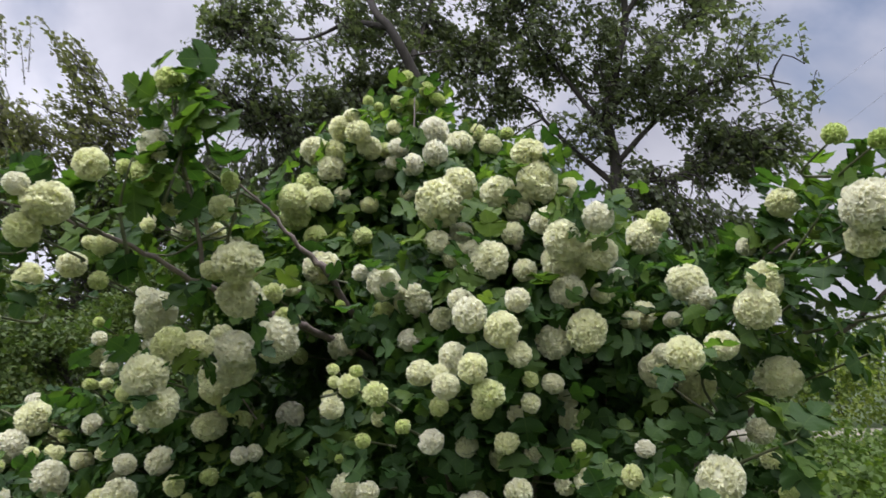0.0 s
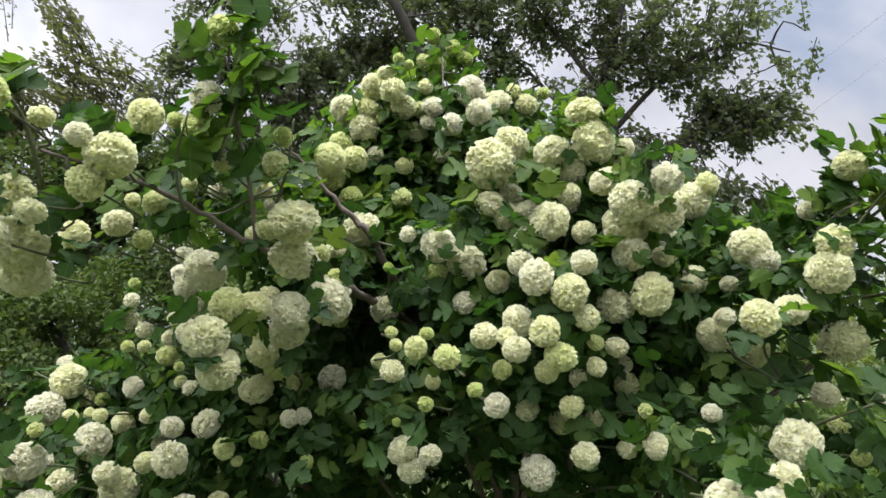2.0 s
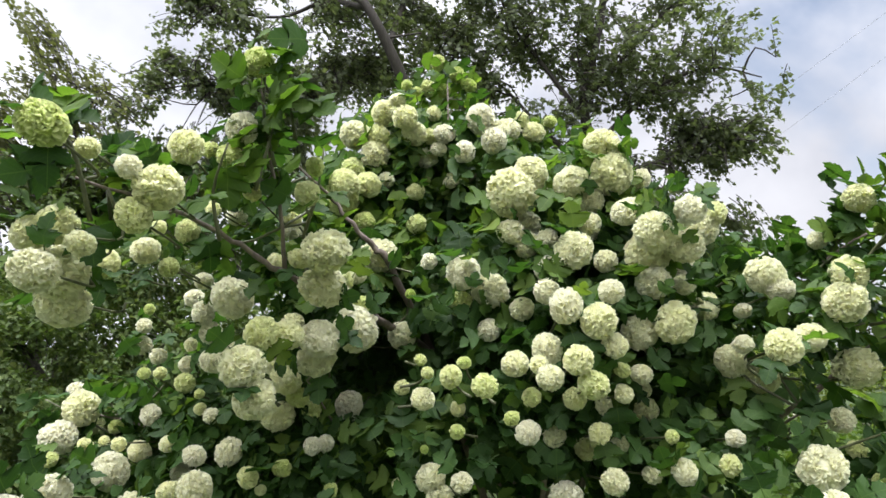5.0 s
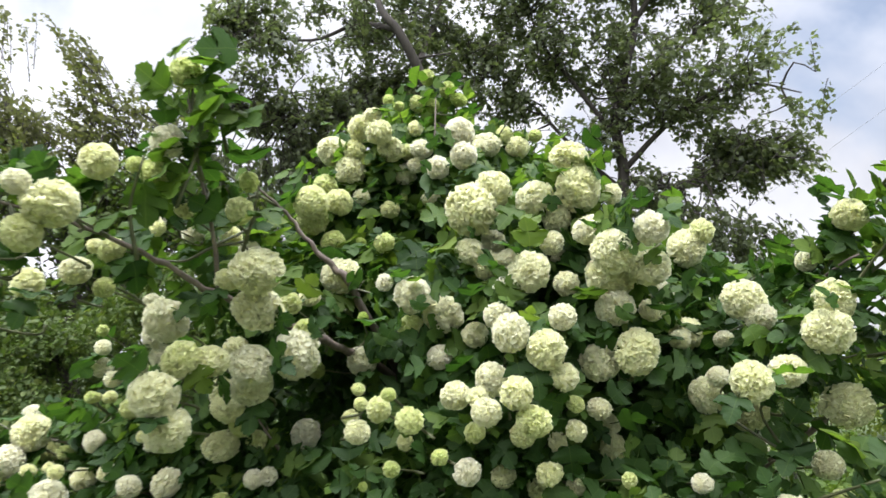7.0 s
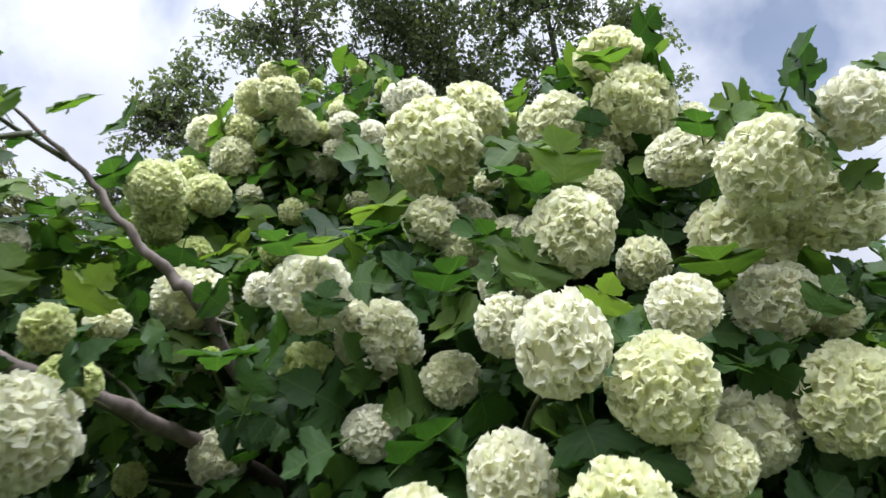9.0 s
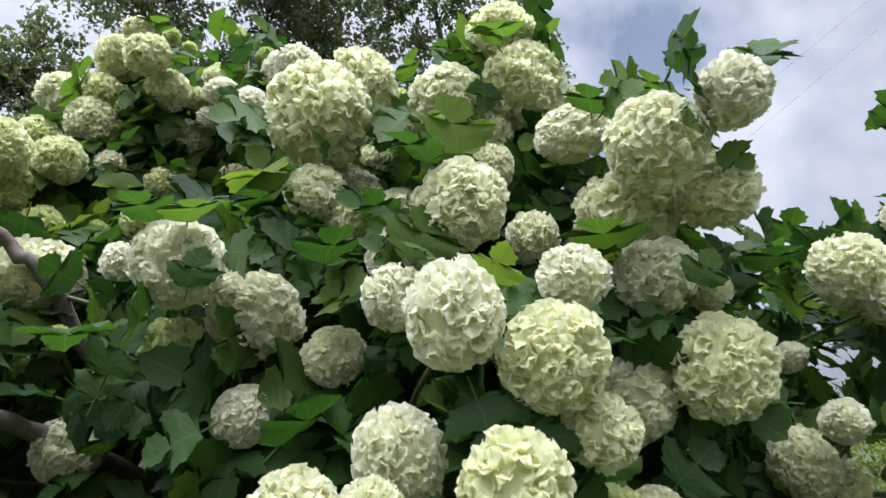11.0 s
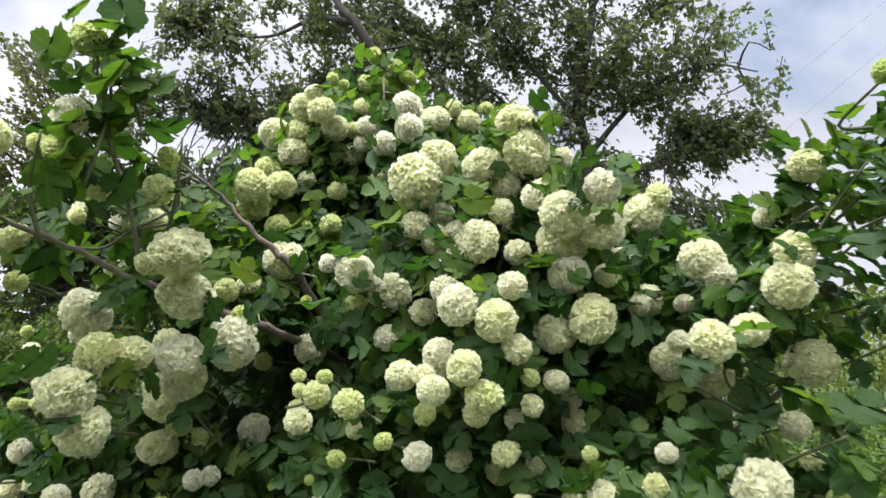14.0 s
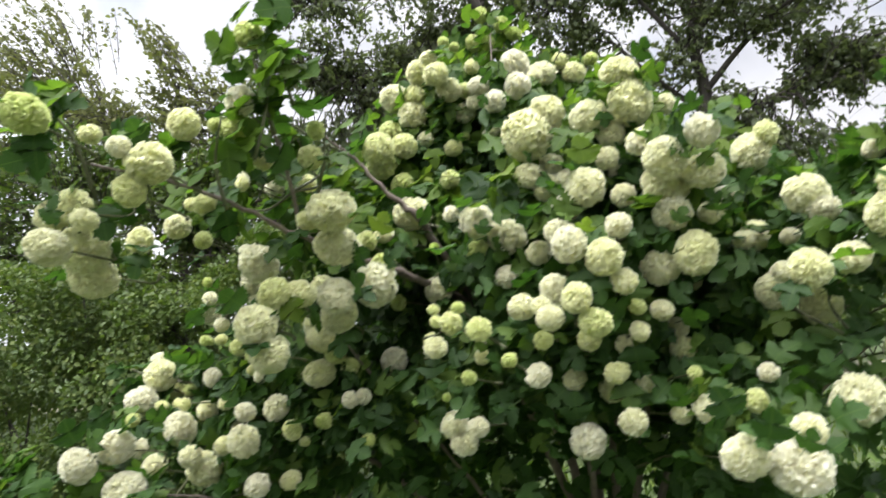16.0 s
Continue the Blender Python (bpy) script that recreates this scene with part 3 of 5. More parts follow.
for _ in range(95):
    far, side = spread.uniform(6.5, 15.2), spread.uniform(0.50, 0.90)
    clumps.append((far * side * 0.85, far * 0.85, spread.uniform(-0.1, 0.05), spread.uniform(0.28, 0.5)))
shrub("flower_bed", "leafy green ground cover before the path", (6.5, 9.5, -0.06), clumps, BED_LEAF, OVAL, 22000, 0.095, "plants")


def lawn_grass():
    """Rough grass over the open lawn, thickest where it is near."""
    rng = np.random.default_rng(33)
    n = 18000
    far = rng.uniform(0.0, 13.0, n)
    side = rng.uniform(0, 2 * math.pi, n)
    where = np.stack([far * np.cos(side), 3.0 + far * np.sin(side) * 0.85, np.full(n, -0.05)], 1)
    up = rng.normal(size=(n, 3)) * 0.35 + (0, 0, 1)
    placed_grass = new("lawn_grass", scattered("lawn_grass", plain_leaf(0.07, 0.2), where, turns(up, rng.normal(size=(n, 3))), rng.uniform(0.08, 0.2, n), BED_LEAF))
    tagged(placed_grass, "uneven tufts of long green grass on the lawn", "grass", "", "stuff")


lawn_grass()


# ---- plant label and cables ----
def plant_sign():
    thing = empty("plant_sign", "white enamel garden sign on a thin black post", "sign", (5.62, 6.90, -0.05))
    v, f = tube([(0, 0, 0), (0, 0, 0.98)], 0.014, 8)
    placed("post", mesh_of("post", v, f, BLACK_PAINT), thing)
    bm = bmesh.new()
    bmesh.ops.create_cube(bm, size=1, matrix=pose(-0.13, -0.02, 1.0, 40, 6, -38) @ Matrix.Diagonal((0.30, 0.010, 0.15, 1)))
    bmesh.ops.bevel(bm, geom=bm.edges[:], offset=0.004, segments=2)
    me = bpy.data.meshes.new("plate")
    bm.to_mesh(me)
    bm.free()
    me.materials.append(WHITE_PAINT)
    placed("plate", me, thing)


plant_sign()

for start, end in (((4.1, 30.1, 3.95), (18.8, 12.1, 15.2)), ((6.2, 28.4, 3.65), (18.8, 12.8, 14.1))):
    mid = [(s + e) / 2 for s, e in zip(start, end)]
    mid[2] -= 0.08
    v, f = tube(smooth_line([start, mid, end], 8), 0.0045, 6)
    wire = new("overhead_cable", mesh_of("overhead_cable", v, f, CABLE))
    tagged(wire, "thin grey overhead cable against the clouds", "cable", "overhead cables")


# ---- the snowball bush ----
RNG = np.random.default_rng(3)
def snowball(florets, seed):
    """A round head of ruffled five-petalled florets, one unit in radius; v runs from the floret's eye to the petal's rim."""
    rng = np.random.default_rng(seed)
    verts, faces, uv = [], [], []
    golden = math.pi * (3 - math.sqrt(5))
    size = 0.36 * math.sqrt(75 / florets)
    lumps = rng.uniform(-9, 9, 3)

    def swell(n):
        return 1 + 0.26 * noise.noise(Vector(n * 1.2 + lumps)) + 0.10 * noise.noise(Vector(n * 3.1 + lumps))

    for i in range(florets):
        z = 1 - 2 * (i + 0.5) / florets
        a = i * golden
        r = math.sqrt(1 - z * z)
        n = unit(np.array([r * math.cos(a), r * math.sin(a), z]) + rng.normal(size=3) * 0.09)
        eye = n * (0.78 + rng.uniform(-0.05, 0.04)) * swell(n)
        n = unit(n + rng.normal(size=3) * 0.36)
        u = unit(np.cross(n, rng.normal(size=3)))
        w = np.cross(n, u)
        spin = rng.uniform(0, 6.28)
        for p in range(5):
            phi = spin + p * 2 * math.pi / 5 + rng.normal() * 0.12
            t = math.cos(phi) * u + math.sin(phi) * w
            s = np.cross(n, t)
            long = size * rng.uniform(0.55, 0.85)
            wide = size * rng.uniform(0.52, 0.72)
            rise = rng.uniform(0.50, 1.45)
            curl = rng.uniform(-0.25, 0.35)
            cup = rng.uniform(-0.30, 0.25)
            ruffle, phase = rng.uniform(0.16, 0.38), rng.uniform(0, 6.28)
            o = len(verts)
            verts.append(eye)
            uv.append((0.5, 0.0))
            for along, q, v in ((0.42, -0.80, 0.4), (0.45, 0, 0.42), (0.42, 0.80, 0.4),
                                (0.74, -1.0, 0.75), (0.78, -0.36, 0.78), (0.78, 0.36, 0.78), (0.74, 1.0, 0.75),
                                (0.96, -0.70, 1.0), (1.06, -0.02, 1.0), (0.96, 0.70, 1.0)):
                high = rise * along + curl * along * along + cup * q * q + rng.normal() * (0.08 if v > 0.7 else 0.03)
                out = long * along + size * ruffle * math.sin(4.2 * q + phase) * along
                verts.append(eye + t * out + s * wide * q + n * size * high)
                uv.append((0.5 + 0.4 * q, v))
            faces += [(o, o + 1, o + 2), (o, o + 2, o + 3), (o + 1, o + 4, o + 5), (o + 1, o + 5, o + 2), (o + 2, o + 5, o + 6), (o + 2, o + 6, o + 3), (o + 3, o + 6, o + 7),
                      (o + 4, o + 8, o + 5), (o + 5, o + 8, o + 9), (o + 5, o + 9, o + 6), (o + 6, o + 9, o + 10), (o + 6, o + 10, o + 7)]
    reach = np.percentile(np.linalg.norm(np.array(verts), axis=1), 90)
    far = [np.linalg.norm(v) / reach for v in verts]
    verts = [v / reach / r * (r if r < 0.95 else 0.95 + 0.45 * (r - 0.95)) for v, r in zip(verts, far)]
    o = len(verts)
    rings, sides = 7, 12
    for i in range(rings + 1):
        for k in range(sides):
            th, ph = math.pi * i / rings, 2 * math.pi * k / sides
            n = np.array([math.sin(th) * math.cos(ph), math.sin(th) * math.sin(ph), math.cos(th)])
            verts.append(0.88 * n * swell(n) / reach)
            uv.append((0.5, 0.5))
    for i in range(rings):
        for k in range(sides):
            faces.append((o + i * sides + k, o + (i + 1) * sides + k, o + (i + 1) * sides + (k + 1) % sides, o + i * sides + (k + 1) % sides))
    return mesh_of("flower_head", np.array(verts), faces, PETAL, np.array(uv))


BIG = [snowball(n, s) for n, s in ((168, 1), (152, 2), (180, 3), (144, 4), (172, 8), (160, 9))]
MIDDLE = [snowball(n, s) for n, s in ((104, 11), (92, 12), (110, 13), (98, 14))]
SMALL = [snowball(n, s) for n, s in ((66, 5), (72, 6), (60, 7))]
INNER = [lobed_leaf(c, f, s, False) for c, f, s in ((0.25, 0.45, 0.0), (0.45, 0.25, 0.12), (0.1, 0.6, -0.1), (0.6, 0.5, 0.05))]
LEAVES = [lobed_leaf(c, f, s) for c, f, s in ((0.25, 0.45, 0.0), (0.45, 0.25, 0.12), (0.1, 0.6, -0.1), (0.6, 0.5, 0.05))]

bush = empty("snowball_bush", "snowball viburnum bush in full bloom with white and lime flower heads", "bush", (0.12, 1.76, 0.0))
ROOT = np.array([0.12, 1.76, 0.0])
HEADS = []
HOLDERS = []
VIEWPOINTS = ((0.0, 0.0, 1.55), (-0.22, 0.0, 1.55), (-0.06, 0.55, 1.55))  # points by the camera's path, from which the heads are kept in view
AXIS = np.array([0.05, 1.95, 0.0])
BONES, SPOTS, WAYS, SIZES = [], [], [], []
PROUD = []


def branch(points, thick):
    line = smooth_line(points, 6)
    line = line + RNG.normal(size=line.shape) * 0.0018
    radii = np.linspace(thick * 1.25, thick * 0.22, len(line)) * (1 + 0.07 * np.sin(np.arange(len(line)) * 2.4))
    v, f = tube(line - ROOT, radii, 8)
    ob = placed("branch", mesh_of("branch", v, f, TWIG), bush)
    BONES.append(line)
    return ob, line


def sprig(foot, tip, count, reach, size=0.038):
    """Leaves in pairs along a twig."""
    way = unit(tip - foot)
    for i in range(count):
        u = RNG.uniform(0.15, 1.0)
        side = unit(RNG.normal(size=3))
        side = unit(side - way * side.dot(way))
        SPOTS.append(foot + (tip - foot) * u + side * reach * RNG.uniform(0.0, 0.25))
        WAYS.append(side * 0.9 + way * 0.5 + np.array([0, 0, -0.15]))
        SIZES.append(size * RNG.uniform(0.6, 1.2))


def flower(limb, rows):
    """Flower heads (place, width, youth) on a limb, each at the end of its own leafy twig."""
    ob, line = limb
    for x, y, z, wide, young in rows:
        at = np.array([x, y, z])
        HEADS.append((x, y, z, wide))
        late = line[len(line) // 4:]
        gap = np.linalg.norm(late - at, axis=1)
        foot = late[np.argmin(np.abs(gap - RNG.uniform(0.08, 0.18)) + 0.5 * np.maximum(0, late[:, 2] - z) + 0.4 * np.maximum(0, y - late[:, 1]))]
        if np.linalg.norm(foot - at) > 0.15:
            foot = at + unit((foot - at) * 0.5 + np.array([0, 0.2, -0.06])) * 0.13
        kinds = SMALL if wide < 0.038 else MIDDLE if wide < 0.056 else BIG
        me = kinds[int(RNG.integers(0, len(kinds)))]
        head = placed("flower_head", me, ob, "lime green young flower head" if young > 0.55 else "creamy flower head" if young > 0.15 else "white flower head")
        tall = RNG.uniform(0.84, 1.10)
        head.matrix_basis = Matrix.LocRotScale(at - ROOT, Euler(RNG.uniform(-0.5, 0.5, 2).tolist() + [RNG.uniform(0, 6.28)]), Vector((0.5 * RNG.uniform(0.90, 1.10), 0.5 * RNG.uniform(0.92, 1.08), 0.5 * tall)) * wide * (1.16 if y > 1.4 and z > 1.85 else 1.05))
        head.color = (min(1, max(0, young + RNG.normal() * 0.05)),) * 3 + (1,)
        inward = unit(foot - at)
        away = unit(at - AXIS * (1, 1, 0) - (0, 0, z))
        bend = at * 0.6 + foot * 0.4 + np.array([0, 0.05 + 0.25 * max(0, np.linalg.norm(at - foot) - 0.15), -0.01]) - away * 0.02
        twig = smooth_line([foot, bend, at + inward * wide * 0.35], 4)
        v, f = tube(twig - ROOT, np.linspace(0.0028, 0.0016, len(twig)), 5)
        placed("twig", mesh_of("twig", v, f, GREEN_STALK), ob)
        HOLDERS.append(twig)
        length = np.linalg.norm(at - foot)
        sprig(foot, at, int((4 + length * 28) * (0.85 if x < -0.2 and y < 1.35 else 1.1)), 0.07)
        for _ in range(int(RNG.integers(0, 3)) if wide > 0.036 else 0):
            a = RNG.uniform(0, 6.283)
            side = unit(np.array([math.cos(a), -0.15, 0.35 + 0.8 * math.sin(a)]))
            PROUD.append((*(at + side * wide * 0.40 + np.array([0, 0.012, 0])), *(side * 0.8 + np.array([0, -0.55, 0.2])), RNG.uniform(0.030, 0.046)))
        collar = at + unit(inward + (0, 0, 0.15)) * wide * 0.55
        for _ in range(5):
            side = unit(RNG.normal(size=3) + (0, 0, 0.25))
            side = unit(side - inward * side.dot(inward) * 0.8)
            SPOTS.append(collar + side * wide * 0.15)
            WAYS.append(side + inward * RNG.uniform(0.0, 0.5))
            SIZES.append(RNG.uniform(0.026, 0.046))


limb_left_arch = branch([(0.1, 1.75, 0.9), (-0.03, 1.66, 1.35), (-0.15, 1.54, 1.53), (-0.232, 1.43, 1.592), (-0.285, 1.31, 1.622), (-0.36, 1.22, 1.655), (-0.425, 1.14, 1.685), (-0.485, 1.06, 1.722), (-0.56, 0.96, 1.762), (-0.66, 0.88, 1.785)], 0.0095)
flower(limb_left_arch, [
    (-0.536, 0.937, 1.848, 0.051, 0.3), (-0.635, 0.857, 1.820, 0.032, 0.3), (-0.606, 0.703, 1.799, 0.051, 0.6),
    (-0.564, 0.820, 1.784, 0.031, 0.07), (-0.655, 1.163, 1.770, 0.027, 0.3), (-0.535, 0.845, 1.763, 0.064, 0.25),
    (-0.561, 0.838, 1.726, 0.045, 0.3), (-0.660, 1.124, 1.722, 0.049, 0.15), (-0.668, 0.865, 1.718, 0.051, 0.35),
    (-0.348, 1.073, 1.717, 0.082, 0.2), (-0.700, 0.860, 1.705, 0.050, 0.2), (-0.390, 1.069, 1.703, 0.038, 0.3),
    (-0.637, 1.171, 1.700, 0.033, 0.5), (-0.702, 1.071, 1.693, 0.046, 0.2), (-0.611, 0.812, 1.685, 0.036, 0.16),
    (-0.340, 1.261, 1.684, 0.043, 0.4), (-0.209, 1.286, 1.663, 0.019, 0.8), (-0.359, 1.131, 1.662, 0.084, 0.15),
])
flower(limb_left_arch, [
    (-0.680, 0.902, 1.660, 0.072, 0.25), (-0.655, 0.800, 1.650, 0.056, 0.1), (-0.115, 1.215, 1.639, 0.049, 0.45),
    (-0.300, 1.230, 1.633, 0.050, 0.5), (-0.689, 0.935, 1.620, 0.072, 0.3), (-0.431, 1.251, 1.598, 0.050, 0.2),
    (-0.307, 1.183, 1.591, 0.081, 0.1), (-0.227, 1.422, 1.583, 0.057, 0.05), (-0.327, 1.464, 1.564, 0.036, 0.5),
    (-0.191, 1.121, 1.538, 0.023, 0.45), (-0.223, 1.269, 1.483, 0.032, 0.3), (-0.340, 1.444, 1.435, 0.058, 0.05),
])

limb_left_shoot = branch([(-0.425, 1.14, 1.685), (-0.43, 1.08, 1.8), (-0.445, 1.02, 1.93), (-0.452, 1.0, 2.0)], 0.0034)
flower(limb_left_shoot, [
    (-0.452, 0.999, 2.009, 0.049, 0.5), (-0.477, 1.011, 1.902, 0.053, 0.1), (-0.530, 1.027, 1.872, 0.027, 0.5),
    (-0.371, 1.078, 1.861, 0.032, 0.6), (-0.493, 1.013, 1.855, 0.044, 0.5), (-0.476, 1.093, 1.820, 0.034, 0.35),
    (-0.382, 1.074, 1.813, 0.043, 0.35), (-0.421, 1.163, 1.789, 0.036, 0.3), (-0.568, 1.057, 1.744, 0.041, 0.3),
])

limb_left_upright = branch([(0.05, 1.76, 1), (-0.14, 1.58, 1.5), (-0.25, 1.42, 1.728), (-0.29, 1.39, 1.777), (-0.325, 1.37, 1.81), (-0.385, 1.355, 1.879), (-0.45, 1.32, 1.935)], 0.009)
flower(limb_left_upright, [
    (-0.196, 1.498, 1.845, 0.048, 0.35), (-0.606, 1.282, 1.841, 0.026, 0.1), (-0.583, 1.394, 1.839, 0.048, 0.05),
    (-0.586, 1.239, 1.819, 0.029, 0.3), (-0.458, 1.378, 1.803, 0.044, 0.05), (-0.280, 1.450, 1.761, 0.092, 0.05),
    (-0.172, 1.293, 1.729, 0.032, 0), (-0.474, 1.284, 1.726, 0.033, 0.2), (-0.319, 1.325, 1.703, 0.039, 0.2),
    (-0.632, 1.350, 1.693, 0.038, 0.1), (-0.291, 1.538, 1.677, 0.056, 0.2),
])

limb_crown = branch([(0.1, 1.8, 1.1), (0, 1.82, 1.6), (-0.08, 1.85, 2), (-0.1, 1.93, 2.38)], 0.0085)
flower(limb_crown, [
    (-0.125, 1.971, 2.464, 0.043, 0.6), (-0.062, 1.993, 2.434, 0.046, 0.6), (-0.159, 2.022, 2.397, 0.051, 0.45),
    (-0.027, 1.973, 2.391, 0.046, 0.75), (-0.107, 1.961, 2.365, 0.042, 0.7), (0.091, 1.698, 2.174, 0.045, 0.35),
    (0.170, 1.690, 2.171, 0.035, 0.6), (0.124, 1.690, 2.138, 0.053, 0.3), (0.039, 1.617, 2.118, 0.062, 0.15),
])

limb_crown_left = branch([(0.02, 1.81, 1.5), (-0.14, 1.76, 1.85), (-0.24, 1.72, 2.05), (-0.29, 1.85, 2.25)], 0.0085)
flower(limb_crown_left, [
    (-0.223, 1.760, 2.297, 0.031, 0.6), (-0.195, 1.777, 2.286, 0.027, 0.6), (-0.146, 1.748, 2.210, 0.037, 0.2),
    (-0.245, 1.604, 2.190, 0.039, 0.2), (-0.281, 1.668, 2.176, 0.071, 0.3), (-0.028, 1.621, 2.148, 0.068, 0),
    (-0.226, 1.589, 2.139, 0.062, 0.3), (-0.365, 1.733, 2.139, 0.076, 0.1), (-0.206, 1.675, 2.133, 0.036, 0.25),
    (-0.163, 1.665, 2.115, 0.044, 0.4), (-0.297, 1.663, 2.113, 0.055, 0.3), (-0.202, 1.638, 2.112, 0.063, 0.25),
    (-0.123, 1.632, 2.111, 0.051, 0.05), (0.020, 1.564, 2.095, 0.034, 0.1), (-0.262, 1.653, 2.085, 0.026, 0.7),
    (-0.138, 1.640, 2.072, 0.038, 0.1), (-0.305, 1.666, 2.061, 0.072, 0.15), (-0.167, 1.683, 2.060, 0.052, 0.05),
])
flower(limb_crown_left, [
    (-0.079, 1.533, 2.032, 0.048, 0.05), (-0.359, 1.623, 2.009, 0.055, 0.5), (-0.098, 1.697, 1.998, 0.046, 0.28),
    (-0.170, 1.677, 1.996, 0.023, 0.5), (-0.273, 1.655, 1.990, 0.037, 0.2), (-0.104, 1.662, 1.989, 0.035, 0.2),
    (-0.317, 1.586, 1.960, 0.062, 0.4), (-0.197, 1.627, 1.954, 0.042, 0.3), (-0.372, 1.533, 1.943, 0.071, 0.35),
    (-0.376, 1.573, 1.916, 0.067, 0.45), (-0.259, 1.572, 1.860, 0.024, 0.7), (-0.325, 1.573, 1.860, 0.054, 0.5),
])

limb_upper_right = branch([(0.14, 1.75, 1), (0.14, 1.62, 1.5), (0.12, 1.48, 1.78), (0.16, 1.35, 1.92)], 0.0085)
flower(limb_upper_right, [
    (-0.021, 1.418, 2.023, 0.056, 0), (0.169, 1.227, 1.955, 0.072, 0.3), (0.031, 1.260, 1.903, 0.072, 0.15),
    (0.182, 1.219, 1.893, 0.077, 0.2), (0.246, 1.230, 1.888, 0.037, 0.05), (0.090, 1.296, 1.882, 0.034, 0.1),
    (0.107, 1.232, 1.876, 0.068, 0.1), (0.061, 1.357, 1.876, 0.036, 0.1), (0.145, 1.236, 1.843, 0.053, 0.15),
])

limb_centre = branch([(0.1, 1.74, 0.9), (0.06, 1.58, 1.35), (0.02, 1.42, 1.62), (0.05, 1.28, 1.74)], 0.0085)
flower(limb_centre, [
    (-0.009, 1.255, 1.863, 0.098, 0.15), (0.034, 1.309, 1.809, 0.051, 0.15), (-0.014, 1.248, 1.782, 0.052, 0.1),
    (0.149, 1.251, 1.777, 0.029, 0.1), (0.058, 1.246, 1.768, 0.047, 0.1), (0.019, 1.251, 1.757, 0.052, 0.15),
    (0.082, 1.137, 1.730, 0.069, 0.12), (0.046, 1.183, 1.704, 0.052, 0.05), (-0.112, 1.179, 1.694, 0.066, 0),
    (-0.060, 1.215, 1.665, 0.078, 0.15), (0.028, 1.122, 1.655, 0.042, 0.1), (-0.005, 1.185, 1.628, 0.046, 0.15),
])

limb_right_front = branch([(0.16, 1.74, 0.9), (0.22, 1.55, 1.35), (0.24, 1.35, 1.62), (0.24, 1.2, 1.74)], 0.0085)
flower(limb_right_front, [
    (0.187, 1.150, 1.804, 0.057, 0.1), (0.129, 1.192, 1.789, 0.040, 0.1), (0.256, 1.044, 1.785, 0.055, 0.15),
    (0.203, 1.066, 1.752, 0.069, 0.1), (0.264, 1.090, 1.730, 0.062, 0.15), (0.217, 1.136, 1.726, 0.082, 0.15),
    (0.147, 1.161, 1.714, 0.045, 0.1), (0.340, 1.264, 1.710, 0.046, 0), (0.280, 1.140, 1.669, 0.039, 0.1),
    (0.214, 1.111, 1.669, 0.061, 0.1), (0.120, 1.054, 1.650, 0.044, 0.1), (0.343, 1.194, 1.625, 0.037, 0.1),
    (0.239, 1.087, 1.601, 0.067, 0.15), (0.190, 1.129, 1.585, 0.065, 0.1), (0.278, 1.309, 1.563, 0.038, 0.1),
    (0.378, 1.185, 1.533, 0.056, 0.15), (0.230, 1.246, 1.480, 0.039, 0.15),
])

limb_right = branch([(0.2, 1.75, 0.9), (0.36, 1.62, 1.4), (0.46, 1.42, 1.64), (0.55, 1.22, 1.7), (0.6, 1.1, 1.76)], 0.0085)
flower(limb_right, [
    (0.466, 1.386, 1.853, 0.053, 0.35), (0.440, 1.402, 1.822, 0.080, 0.1), (0.551, 0.830, 1.705, 0.046, 0.2),
    (0.431, 1.140, 1.687, 0.066, 0.1), (0.527, 1.055, 1.680, 0.059, 0.25), (0.449, 1.126, 1.659, 0.051, 0),
    (0.401, 1.325, 1.643, 0.065, 0.15), (0.496, 1.026, 1.632, 0.064, 0.15), (0.431, 1.227, 1.628, 0.034, 0.1),
    (0.485, 1.271, 1.505, 0.068, 0.25),
])

limb_far_right = branch([(0.24, 1.76, 0.7), (0.5, 1.62, 1.2), (0.66, 1.36, 1.48), (0.78, 1.12, 1.68), (0.84, 1, 1.86)], 0.0085)
flower(limb_far_right, [
    (0.516, 0.814, 1.844, 0.030, 0.75), (0.559, 0.791, 1.829, 0.025, 0.8), (0.596, 1.107, 1.824, 0.058, 0.2),
    (0.703, 1.187, 1.788, 0.040, 0.8), (0.560, 1.180, 1.759, 0.035, 0.1), (0.544, 0.802, 1.745, 0.068, 0.07),
])

limb_right_low = branch([(0.2, 1.74, 0.7), (0.34, 1.52, 1.12), (0.42, 1.3, 1.34), (0.47, 1.12, 1.45)], 0.0085)
flower(limb_right_low, [
    (0.443, 1.043, 1.574, 0.053, 0.1), (0.379, 1.134, 1.564, 0.036, 0.1), (0.361, 0.981, 1.560, 0.055, 0.2),
    (0.561, 1.105, 1.525, 0.072, 0.15), (0.518, 1.095, 1.437, 0.043, 0.15), (0.319, 1.067, 1.413, 0.032, 0),
    (0.510, 1.050, 1.396, 0.034, 0.3), (0.500, 0.987, 1.360, 0.025, 0.6),
])

limb_right_bottom = branch([(0.2, 1.74, 0.5), (0.3, 1.4, 0.95), (0.34, 1.15, 1.2), (0.33, 0.98, 1.32)], 0.0085)
flower(limb_right_bottom, [
    (0.225, 0.680, 1.400, 0.033, 0.14), (0.168, 0.680, 1.378, 0.045, 0), (0.214, 0.680, 1.367, 0.053, 0),
    (0.392, 0.959, 1.384, 0.068, 0.05), (0.283, 1.016, 1.380, 0.032, 0.35), (0.219, 1.035, 1.367, 0.039, 0),
])

